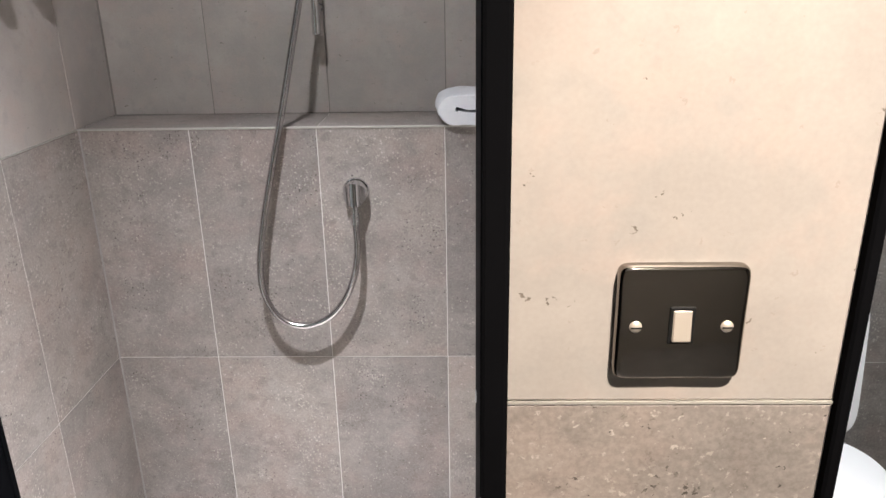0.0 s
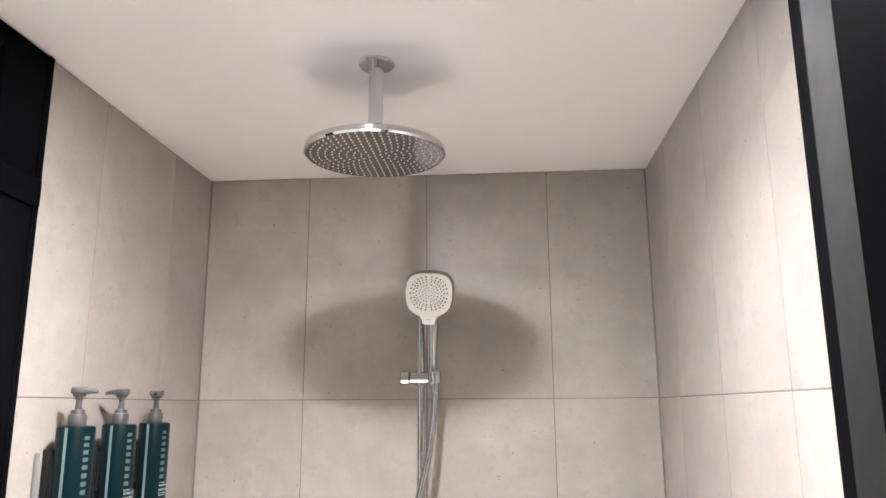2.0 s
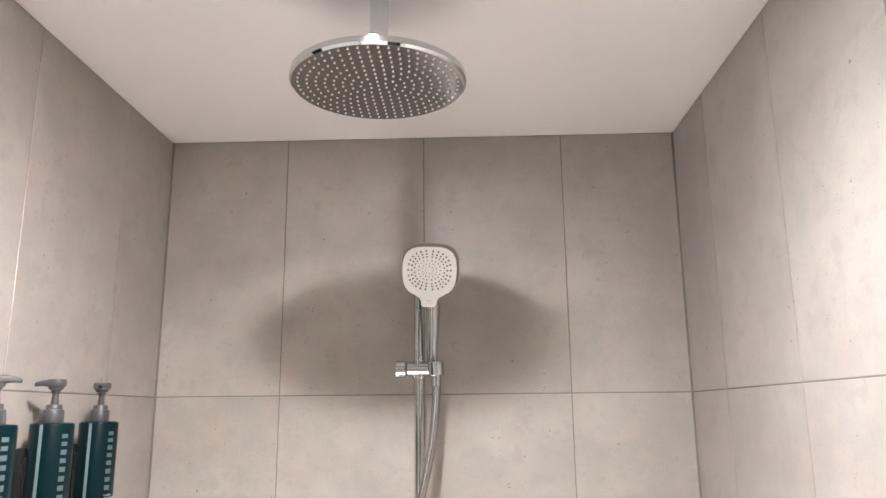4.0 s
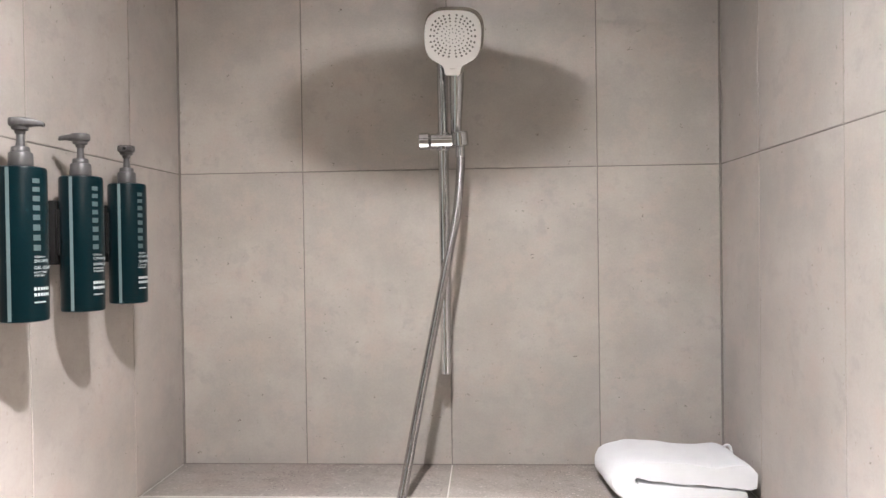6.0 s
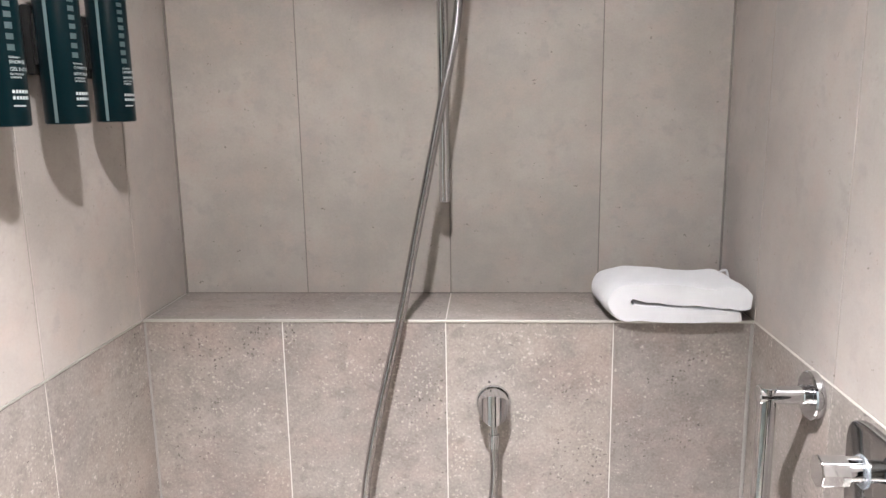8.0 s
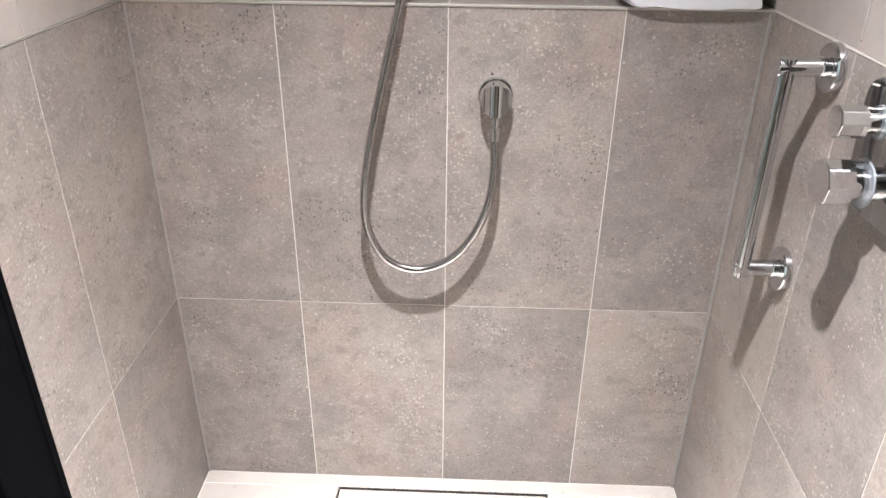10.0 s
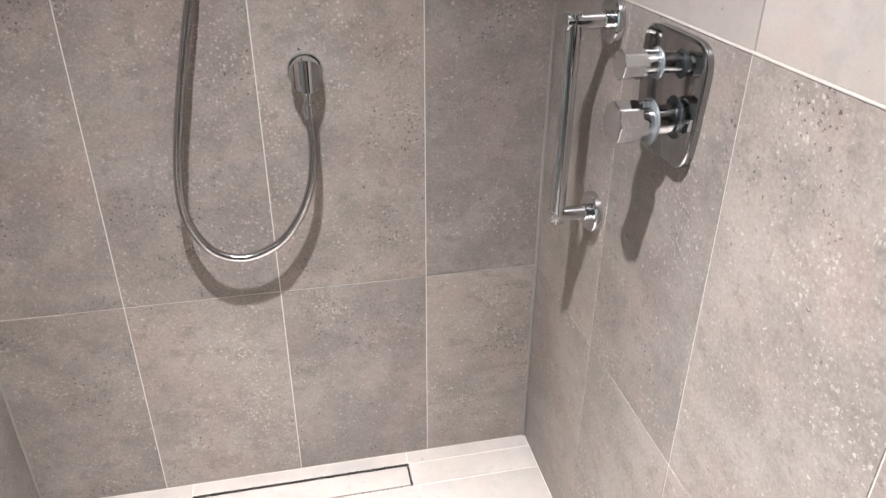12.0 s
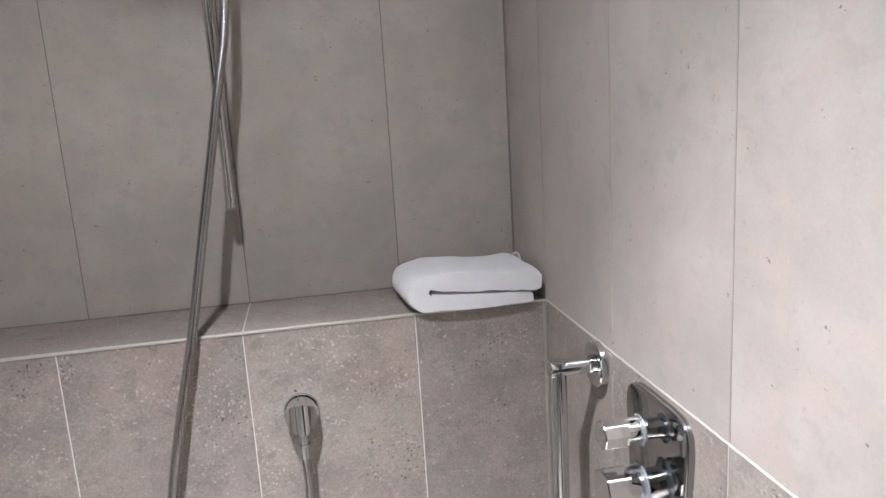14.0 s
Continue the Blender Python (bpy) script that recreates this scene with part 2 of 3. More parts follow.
CARPET = plain("bedroom_carpet", (0.25, 0.23, 0.21), 0.9, vary=0.15, scale=80)


def hose_metal():
    m, t, p = material("spiral_hose")
    uv = t.nodes.new("ShaderNodeUVMap").outputs[0]
    sep = t.nodes.new("ShaderNodeSeparateXYZ")
    t.links.new(uv, sep.inputs[0])
    turn = math_node(t, "MULTIPLY_ADD", sep.outputs[1], 2600.0, math_node(t, "MULTIPLY", sep.outputs[0], 6.2832))
    wave = math_node(t, "SINE", turn)
    p.inputs["Base Color"].default_value = (0.44, 0.43, 0.435, 1)
    p.inputs["Metallic"].default_value, p.inputs["Roughness"].default_value = 1.0, 0.17
    bump(t, p, wave, 0.0003, 0.15)
    return m


def towel_cloth():
    m, t, p = material("white_terry")
    co = t.nodes.new("ShaderNodeTexCoord").outputs["Object"]
    loops = noise_at(t, co, 420.0, 3.0, 0.7)
    soft = noise_at(t, co, 28.0, 3.0)
    t.links.new(mix(t, soft, (0.54, 0.55, 0.57), (0.61, 0.62, 0.635)), p.inputs["Base Color"])
    p.inputs["Roughness"].default_value = 0.95
    p.inputs["Specular IOR Level"].default_value = 0.1
    p.inputs["Sheen Weight"].default_value = 0.3
    bump(t, p, math_node(t, "MULTIPLY_ADD", soft, 1.5, loops), 0.0016, 0.5)
    return m


def frosted_glass():
    m, t, p = material("frosted_glass")
    co = t.nodes.new("ShaderNodeTexCoord").outputs["Object"]
    n = noise_at(t, co, 500.0, 2.0)
    p.inputs["Base Color"].default_value = (0.86, 0.93, 0.92, 1)
    p.inputs["Transmission Weight"].default_value = 1.0
    p.inputs["IOR"].default_value = 1.45
    t.links.new(math_node(t, "MULTIPLY_ADD", n, 0.08, 0.55), p.inputs["Roughness"])
    return m


def glowing(name, color, strength):
    m, t, p = material(name)
    p.inputs["Base Color"].default_value = (0.8, 0.8, 0.8, 1)
    p.inputs["Emission Color"].default_value = (*color, 1)
    p.inputs["Emission Strength"].default_value = strength
    return m


HOSE = hose_metal()
TERRY = towel_cloth()
FROST = frosted_glass()
GLOW = glowing("lamp_glow", (1.0, 0.93, 0.84), 18.0)


# ---- mesh helpers ----
def part(name, bm, mat, parent=None, label="", smooth=False):
    me = bpy.data.meshes.new(name)
    bmesh.ops.recalc_face_normals(bm, faces=bm.faces)
    bm.to_mesh(me)
    bm.free()
    me.materials.append(mat)
    if smooth:
        me.shade_smooth()
        me.set_sharp_from_angle(angle=radians(38))
    ob = new(name, me)
    if parent:
        ob.parent = parent
    if label:
        ob["label"] = label
    return ob


def empty(name, at=(0, 0, 0), rot=None):
    ob = new(name)
    ob.empty_display_size = 0.05
    ob.matrix_basis = Matrix.Translation(at) if rot is None else Matrix.Translation(at) @ rot
    return ob


def box(x0, x1, y0, y1, z0, z1, bevel=0.0, segments=1, bm=None):
    bm = bm or bmesh.new()
    made = bmesh.ops.create_cube(bm, size=1, matrix=Matrix.LocRotScale(((x0 + x1) / 2, (y0 + y1) / 2, (z0 + z1) / 2), None, (abs(x1 - x0), abs(y1 - y0), abs(z1 - z0))))
    if bevel:
        edges = list({e for v in made["verts"] for e in v.link_edges})
        bmesh.ops.bevel(bm, geom=edges, offset=bevel, segments=segments, profile=0.5, affect="EDGES")
    return bm


def lathe(profile, m=Matrix.Identity(4), steps=32, bm=None):
    """Turns (radius, height) pairs round local z; closed where a radius is 0."""
    bm = bm or bmesh.new()
    rings = []
    for r, z in profile:
        if r <= 1e-6:
            rings.append([bm.verts.new(m @ Vector((0, 0, z)))])
        else:
            rings.append([bm.verts.new(m @ Vector((r * math.cos(a), r * math.sin(a), z))) for a in (2 * math.pi * k / steps for k in range(steps))])
    for a, b in zip(rings, rings[1:]):
        for k in range(steps):
            k2 = (k + 1) % steps
            if len(a) == 1 and len(b) == 1:
                continue
            if len(a) == 1:
                bm.faces.new((a[0], b[k], b[k2]))
            elif len(b) == 1:
                bm.faces.new((a[k], a[k2], b[0]))
            else:
                bm.faces.new((a[k], a[k2], b[k2], b[k]))
    return bm


def rod(a, b, radius, bevel=0.001, steps=24, bm=None, radius_b=None):
    a, b = Vector(a), Vector(b)
    length, rb = (b - a).length, radius if radius_b is None else radius_b
    m = Matrix.Translation(a) @ (b - a).to_track_quat("Z", "Y").to_matrix().to_4x4()
    return lathe([(0, 0), (radius - bevel, 0), (radius, bevel), (rb, length - bevel), (rb - bevel, length), (0, length)], m, steps, bm)


def spline(points, per=12):
    """A smooth run of points through the given ones."""
    p = [Vector(q) for q in points]
    p = [p[0] * 2 - p[1], *p, p[-1] * 2 - p[-2]]
    out = []
    for a, b, c, d in zip(p, p[1:], p[2:], p[3:]):
        for k in range(per):
            s = k / per
            out.append(0.5 * (2 * b + (c - a) * s + (2 * a - 5 * b + 4 * c - d) * s * s + (3 * b - a - 3 * c + d) * s ** 3))
    out.append(p[-2])
    return out


def sweep(points, radius, steps=14):
    """A round tube along points, with u round it and v in metres along it."""
    bm = bmesh.new()
    uv = bm.loops.layers.uv.new("UVMap")
    up, rings, along, done = Vector((0, -1, 0.1)), [], [], 0.0
    for i, q in enumerate(points):
        d = (points[min(i + 1, len(points) - 1)] - points[max(i - 1, 0)]).normalized()
        side = d.cross(up).normalized()
        up = side.cross(d).normalized()
        done += (q - points[i - 1]).length if i else 0
        along.append(done)
        rings.append([bm.verts.new(q + radius * (math.cos(a) * side + math.sin(a) * up)) for a in (2 * math.pi * k / steps for k in range(steps))])
    for i in range(len(rings) - 1):
        for k in range(steps):
            k2 = (k + 1) % steps
            f = bm.faces.new((rings[i][k], rings[i][k2], rings[i + 1][k2], rings[i + 1][k]))
            for loop, (u, v) in zip(f.loops, ((k, i), (k + 1, i), (k + 1, i + 1), (k, i + 1))):
                loop[uv].uv = (u / steps, along[v])
    bm.faces.new(rings[0])
    bm.faces.new(rings[-1][::-1])
    return bm


def slab(outline, m, depth, bevel=0.0, segments=2, bm=None):
    """An outline in local x, y, as thick as depth along local z, with its front edge rounded."""
    bm = bm or bmesh.new()
    levels = [(0.0, 0.0)]
    if bevel:
        for k in range(segments + 1):
            a = math.pi / 2 * k / segments
            levels.append((bevel * (1 - math.cos(a)), depth - bevel + bevel * math.sin(a)))
    else:
        levels.append((0.0, depth))
    c = sum((Vector(q) for q in outline), Vector((0, 0))) / len(outline)
    rings = []
    for inset, z in levels:
        ring = []
        for q in outline:
            d = Vector(q) - c
            s = max(0.0, 1 - inset / max(d.length, 1e-6))
            ring.append(bm.verts.new(m @ Vector((c.x + d.x * s, c.y + d.y * s, z))))
        rings.append(ring)
    n = len(outline)
    for a, b in zip(rings, rings[1:]):
        for k in range(n):
            bm.faces.new((a[k], a[(k + 1) % n], b[(k + 1) % n], b[k]))
    bm.faces.new(rings[0][::-1])
    bm.faces.new(rings[-1])
    return bm


def superellipse(w, h, power=4.0, steps=48):
    out = []
    for k in range(steps):
        a = 2 * math.pi * k / steps
        c, s = math.cos(a), math.sin(a)
        out.append((w / 2 * math.copysign(abs(c) ** (2 / power), c), h / 2 * math.copysign(abs(s) ** (2 / power), s)))
    return out


def structure(name, bm, mat, label, smooth=False):
    return tagged(part(name, bm, mat, None, "", smooth), label, name.split("_")[0], kind="structure")


# ---- the shell ----
T = 0.008   # tile thickness; the grout lies 1.2 mm under the tiles' faces
G = 0.0012
wall_north = structure("wall_north", box(XL - 0.1, XR + 0.1, YB + G, YB + 0.12, LEDGE - 0.1, CEIL), GROUT_DARK, "upper shower back wall of large cream tiles with dark joints")
ledge_wall = structure("wall_ledge", box(XL - 0.05, XR + 0.05, G, YB + 0.10, -0.05, LEDGE - G), GROUT_LIGHT, "boxed-out lower shower wall of speckled grey stone tiles with a ledge on top")
wall_west = structure("wall_west", box(XL - 0.12, XL - G, SCREEN_Y, YB + 0.12, LEDGE, CEIL), GROUT_DARK, "upper shower side wall of cream tiles beside the black glass screen")
wall_west_lower = structure("wall_west_lower", box(XL - 0.12, XL - G, SCREEN_Y, G + 0.02, -0.05, LEDGE), GROUT_LIGHT, "lower shower side wall of speckled grey stone tiles")
wall_east = structure("wall_east", box(XR + G, XR + 0.11, -1.06, YB + 0.12, LEDGE, CEIL), GROUT_DARK, "upper shower side wall of bright cream tiles above the mixer")
wall_east_lower = structure("wall_east_lower", box(XR + G, XR + 0.11, -1.06, G + 0.02, -0.05, LEDGE), GROUT_LIGHT, "lower shower side wall of speckled grey stone tiles behind the mixer")
slab_runs = bmesh.new()
for run in ((XL - 0.05, -0.243, -1.30, 0.02), (0.247, XR + 0.05, -1.30, 0.02), (-0.243, 0.247, -1.30, -0.107), (-0.243, 0.247, -0.037, 0.02)):
    box(*run, -0.08, -G, bm=slab_runs)
floor = structure("floor", slab_runs, GROUT_LIGHT, "shower floor of pale stone tiles sloping to a linear drain")
bath_floor = structure("floor_bathroom", box(XL - 0.05, 2.0, -3.0, -1.30, -0.08, BATH), PALE, "pale tiled bathroom floor outside the shower")
structure("floor_toilet", box(XR + 0.11, 2.0, -1.30, -0.10, -0.08, BATH), PALE, "pale tiled floor under the toilet")
ceiling = structure("ceiling", box(-2.7, 2.1, -3.1, YB + 0.12, CEIL, CEIL + 0.1), PAINT, "plain white painted ceiling over the shower")
pier = structure("wall_pier", box(0.400, PIER_R, PIER_Y + G, -1.06, -0.05, CEIL), GROUT_LIGHT, "narrow tiled wall pier between shower and toilet openings")
structure("wall_south", box(-2.7, 2.1, -3.1, -3.0, -0.08, CEIL), SOUTH_PAINT, "plain painted wall behind the camera's walk, unseen, toned for reflections")
structure("wall_far_east", box(2.0, 2.1, -3.0, 0.0, -0.08, CEIL), UNSEEN_DARK_WALL, "plain unseen wall beyond the toilet, dark for the chrome to reflect")
toilet_wall = structure("wall_toilet", box(XR + 0.11, 2.0, -0.10 + G, 0.0, -0.05, CEIL), GROUT_LIGHT, "grey stone tiled wall behind the toilet")
structure("wall_bedroom_north", box(-2.6, XL - 0.12, -0.45, -0.35, -0.08, CEIL), WALL_PAINT, "plain wall of the room beyond the glass screen")
structure("wall_bedroom_west", box(-2.7, -2.6, -3.0, -0.35, -0.08, CEIL), WALL_PAINT, "plain far wall of the room beyond the glass screen")
structure("floor_bedroom", box(-2.6, XL - 0.05, -3.0, -0.45, -0.08, BATH), CARPET, "grey carpet in the room beyond the glass screen")
structure("wall_west_bathroom", box(XL - 0.06, XL, -3.0, -2.35, BATH, CEIL), UNSEEN_DARK_WALL, "plain unseen wall beside the glass screen, dark for the chrome to reflect")

# metal strips between the stone and the cream tiles
structure("trim_ledge", box(XL, XR, -0.0022, 0.004, LEDGE - 0.0035, LEDGE + 0.0012, 0.0008), STRIP, "thin metal edge strip along the shower ledge")
structure("trim_east", box(XR - 0.0005, XR + 0.004, -1.06, -0.001, LEDGE - 0.0018, LEDGE + 0.0010), GROUT_LIGHT, "thin pale strip between stone and cream tiles")
structure("trim_west", box(XL - 0.004, XL + 0.0008, SCREEN_Y, -0.001, LEDGE - 0.0012, LEDGE + 0.0008), STRIP, "thin pale strip between stone and cream tiles")
structure("trim_pier", box(PIER_L + 0.003, PIER_R, PIER_Y - 0.0006, PIER_Y + 0.004, LEDGE + BATH, LEDGE + BATH + 0.0020), STRIP, "thin metal strip between stone and cream tiles")

for name, x in (("trim_corner_west", XL + 0.001), ("trim_corner_east", XR - 0.001)):
    structure(name, box(x - 0.0026, x + 0.0026, YB - 0.0036, YB + 0.0016, LEDGE + 0.0005, CEIL - 0.0005, 0.0008), GROUT_DARK, "narrow dark grey sealant joint in the shower corner")
for name, x in (("trim_corner_west_lower", XL + 0.0021), ("trim_corner_east_lower", XR - 0.0036)):
    half = 0.0020 if x < 0 else 0.0030
    structure(name, box(x - half, x + half, -0.0034, -0.0004, 0.0005, LEDGE - 0.004, 0.0008), SEALANT, "narrow grey sealant joint in the lower shower corner")
# ---- black framed glass screen on the left ----
SX = XL + 0.003


def glass_screen():
    top = empty("glass_screen", (XL, -1.4, BATH))
    inv = Matrix.Translation((-XL, 1.4, -BATH))

    def add(name, bm, mat, label=""):
        bmesh.ops.transform(bm, matrix=inv, verts=bm.verts)
        return part(name, bm, mat, top, label)
    for y0, y1 in ((SCREEN_Y - 0.112, SCREEN_Y), (-2.35, -2.25)):
        add("stile", box(XL - 0.05, SX, y0, y1, -0.02, CEIL - 0.001, 0.002), BLACK)
    add("stile_edge", box(SX - 0.001, SX + 0.004, SCREEN_Y - 0.012, SCREEN_Y + 0.001, -0.01, CEIL - 0.002, 0.001), BLACK)
    add("transom", box(XL - 0.05, SX + 0.008, -2.25, SCREEN_Y - 0.002, 1.985, 2.030, 0.002), BLACK)
    add("head_rail", box(XL - 0.05, SX, -2.25, SCREEN_Y - 0.112, CEIL - 0.035, CEIL - 0.001, 0.002), BLACK)
    add("sill_rail", box(XL - 0.05, SX, -2.25, SCREEN_Y - 0.112, -0.02, 0.05, 0.002), BLACK)
    for z0, z1 in ((0.05, 1.985), (2.030, CEIL - 0.035)):
        add("glass_pane", box(XL - 0.030, XL - 0.020, -2.25, SCREEN_Y - 0.112, z0, z1), FROST, "frosted glass with a green tint")
    return tagged(top, "black metal framed screen of frosted glass beside the shower", "glass screen")


glass_screen()


# ---- black jamb of the shower opening, with its rebate ----
def shower_jamb():
    top = empty("door_frame", (0.36, -1.2, 0))
    inv = Matrix.Translation((-0.36, 1.2, 0))

    def add(name, bm, mat, label="", smooth=False):
        bmesh.ops.transform(bm, matrix=inv, verts=bm.verts)
        return part(name, bm, mat, top, label, smooth)
    z0, z1 = 0.0, CEIL - 0.001
    add("front_stile", box(0.345, 0.360, -1.352, -1.235, z0, z1, 0.0025, 2), BLACK)
    add("rebate", box(0.391, 0.400, PIER_Y + 0.030, -1.099, z0, z1), RUBBER)
    add("back_stile", box(0.399, 0.420, -1.099, -1.0594, z0, z1, 0.002), BLACK)
    add("stop_bead", box(0.3625, 0.400, PIER_Y + 0.013, PIER_Y + 0.030, z0, z1), BLACK)
    add("back_cover", box(0.420, XR + 0.001, -1.060, -1.052, z0, z1), BLACK)
    for z in (0.35, 1.13, 1.95):
        add("screw", rod((0.3460, -1.262, z), (0.3442, -1.262, z), 0.0045, 0.0006, 14), BRUSHED, "small steel screw", True)
    return tagged(top, "black metal door frame of the shower opening beside the switch", "door frame")


shower_jamb()
structure("trim_pier_east", box(PIER_R, PIER_R + 0.0095, PIER_Y - 0.008, -1.05, -0.02, CEIL - 0.001, 0.002), BLACK, "black metal edge profile at the toilet opening")

# ---- light switch ----


def light_switch():
    cx, cz = 0.4805, 1.180
    top = empty("light_switch", (cx, PIER_Y, cz), Matrix.Rotation(radians(90), 4, "X"))
    part("plate", slab(superellipse(0.086, 0.083, 14, 64), Matrix.Identity(4), 0.0085, 0.0045, 4), NICKEL, top, "glossy black nickel plate", True)
    part("rocker_frame", box(-0.0085, 0.0085, -0.0135, 0.0135, 0.004, 0.0096, 0.0006), RUBBER, top)
    rocker = box(-0.0062, 0.0062, -0.0112, 0.0112, 0.004, 0.0112, 0.0008)
    bmesh.ops.rotate(rocker, verts=rocker.verts, cent=(0, 0, 0.009), matrix=Matrix.Rotation(radians(-5), 3, "X"))
    part("rocker", rocker, ROCKER, top, "satin silver rocker")
    for x in (-0.030, 0.030):
        s = part("screw", lathe([(0, 0.006), (0.0042, 0.006), (0.0042, 0.0090), (0.0025, 0.0105), (0, 0.0108)], Matrix.Translation((x, -0.001, 0)), 20), ROCKER, top, "silver screw head", True)
        part("slot", box(x - 0.0034, x + 0.0034, -0.0015, -0.0005, 0.0100, 0.0110), RUBBER, s)
    return tagged(top, "black nickel light switch with a silver rocker on the pier", "light switch")


light_switch()

# ---- rain shower on the ceiling ----


def rain_shower():
    cx, cy, zb, r = -0.022, -0.426, 2.078, 0.117
    top = empty("rain_shower", (cx, cy, CEIL))
    d = zb - CEIL
    part("flange", lathe([(0, 0), (0.031, 0), (0.031, -0.004), (0.028, -0.0065), (0, -0.0065)], steps=40), CHROME, top, "", True)
    part("arm", rod((0, 0, -0.004), (0, 0, d + 0.014), 0.0128), CHROME, top, "", True)
    head = part("head", lathe([(0, d + 0.020), (0.018, d + 0.020), (0.026, d + 0.0145), (r - 0.004, d + 0.0135), (r, d + 0.0105), (r, d + 0.003), (r - 0.003, d)], steps=96), CHROME, top, "flat round chrome head", True)
    part("face", lathe([(r - 0.003, d), (r - 0.006, d + 0.0006), (0, d + 0.0006)], steps=96), HEAD_FACE, head, "polished steel spray face", True)
    first = part("nozzle", lathe([(0.0016, d + 0.0008), (0.0013, d - 0.0006), (0, d - 0.0008)], steps=6), DOT_PALE, head, "", True)
    drop = first.data
    for k in range(1, 10):
        count = 6 * k
        for i in range(count):
            a = 2 * math.pi * (i + 0.5 * (k % 2)) / count
            rr = 0.0118 * k
            spot = new("nozzle", drop)
            spot.parent, spot.location = head, (rr * math.cos(a), rr * math.sin(a), 0)
    return tagged(top, "round chrome rain shower head on a short ceiling arm", "shower head")


rain_shower()

# ---- hand shower, rail and hose ----
RX, RY = -0.006, 0.128


def slide_rail():
    top = empty("shower_rail", (0, YB, 1.285))
    inv = Matrix.Translation((0, -YB, -1.285))

    def add(name, bm, label="", parent=None, mat=CHROME):
        bmesh.ops.transform(bm, matrix=inv, verts=bm.verts)
        return part(name, bm, mat, parent or top, label, True)
    add("rail", rod((RX, RY, 1.285), (RX, RY, 1.965), 0.0095, 0.0015))
    add("lower_sleeve", rod((RX, RY, 1.284), (RX, RY, 1.328), 0.0105, 0.001))
    for z in (1.345, 1.935):
        m = add("wall_mount", rod((RX, YB, z), (RX, RY, z), 0.0070, 0.001))
        add("rosette", rod((RX, YB, z), (RX, YB - 0.005, z), 0.0088, 0.001), parent=m)
    clamp = add("slider", rod((-0.030, RY - 0.004, 1.735), (0.030, RY - 0.004, 1.735), 0.0145, 0.002), "chrome sliding clamp")
    add("knob", rod((-0.052, RY - 0.004, 1.735), (-0.031, RY - 0.004, 1.735), 0.0165, 0.002), parent=clamp)
    add("collar", rod((RX, RY, 1.716), (RX, RY, 1.752), 0.0135, 0.002), parent=clamp)
    add("cradle", rod((0.029, 0.100, 1.722), (0.0275, 0.096, 1.749), 0.0155, 0.002), parent=clamp)
    return tagged(top, "vertical chrome shower rail with a sliding clamp", "shower rail")


slide_rail()


def hand_outline(grow=0.0):
    """Rounded square, a little narrower below, that runs down into a short neck."""
    pts, w, h = [], 0.0530 + grow, 0.0480 + grow
    for k in range(49):
        a = radians(-52 + (284) * k / 48)
        c, s = math.cos(a), math.sin(a)
        y = h * math.copysign(abs(s) ** 0.66, s)
        pts.append(((w + 0.05 * min(y, 0.0)) * math.copysign(abs(c) ** 0.62, c), y))
    neck = [(-0.0270 - grow, -0.0470), (-0.0195 - grow, -0.0515), (-0.0158 - grow, -0.0575), (-0.0145 - grow, -0.0660 - grow), (-0.0110, -0.0690 - grow),
            (0.0110, -0.0690 - grow), (0.0145 + grow, -0.0660 - grow), (0.0158 + grow, -0.0575), (0.0195 + grow, -0.0515), (0.0270 + grow, -0.0470)]
    return pts + neck


def hand_shower():
    # local y runs up the handle, local z out of the spray face
    top = empty("hand_shower", (0.018, 0.074, 1.9205), Matrix.Rotation(radians(101), 4, "X") @ Matrix.Rotation(radians(-2), 4, "Z"))
    part("back_shell", slab(hand_outline(0.0026), Matrix.Translation((0.0022, 0.0042, -0.019)), 0.0172, 0.0), DARK_REFLECTION_CHROME, top, "chrome shell, dark reflection put into its colour", True)
    face = part("spray_face", slab(hand_outline(), Matrix.Translation((0, 0, -0.002)), 0.0045, 0.0018, 2), WHITE_PLASTIC, top, "white spray face", True)
    bm = bmesh.new()
    for rr, n, start, rad in ((0.0075, 8, 0.0, 0.0010), (0.0140, 14, 0.5, 0.0011), (0.0210, 18, 0.0, 0.0013), (0.0290, 24, 0.5, 0.0017), (0.0350, 26, 0.0, 0.0019), (0.0415, 26, 0.0, 0.0020)):
        for i in range(n):
            a = 2 * math.pi * (i + start) / n
            c, s = math.cos(a), math.sin(a)
            x, y = rr * math.copysign(abs(c) ** 0.85, c), 0.90 * rr * math.copysign(abs(s) ** 0.85, s)
            lathe([(rad, 0.0024), (rad * 0.8, 0.0033), (0, 0.0034)], Matrix.Translation((x, y + 0.002, 0)), 6, bm)
    tagged(part("nozzles", bm, DOT, face, "rings of tiny grey nozzles"), kind="stuff")
    part("maker_mark", box(-0.005, 0.005, -0.0580, -0.0560, 0.002, 0.0028), DOT_PALE, face, "faint grey mark")
    handle = lathe([(0, 0), (0.0088, 0), (0.0102, 0.003), (0.0112, 0.060), (0.0136, 0.118), (0.0138, 0.140), (0, 0.146)], Matrix.Translation((0.008, -0.203, -0.017)) @ Matrix.Rotation(radians(-90), 4, "X"), 28)
    part("handle", handle, CHROME, top, "tapered chrome handle", True)
    return tagged(top, "hand shower with white spray face and chrome handle", "hand shower")


hand_shower()


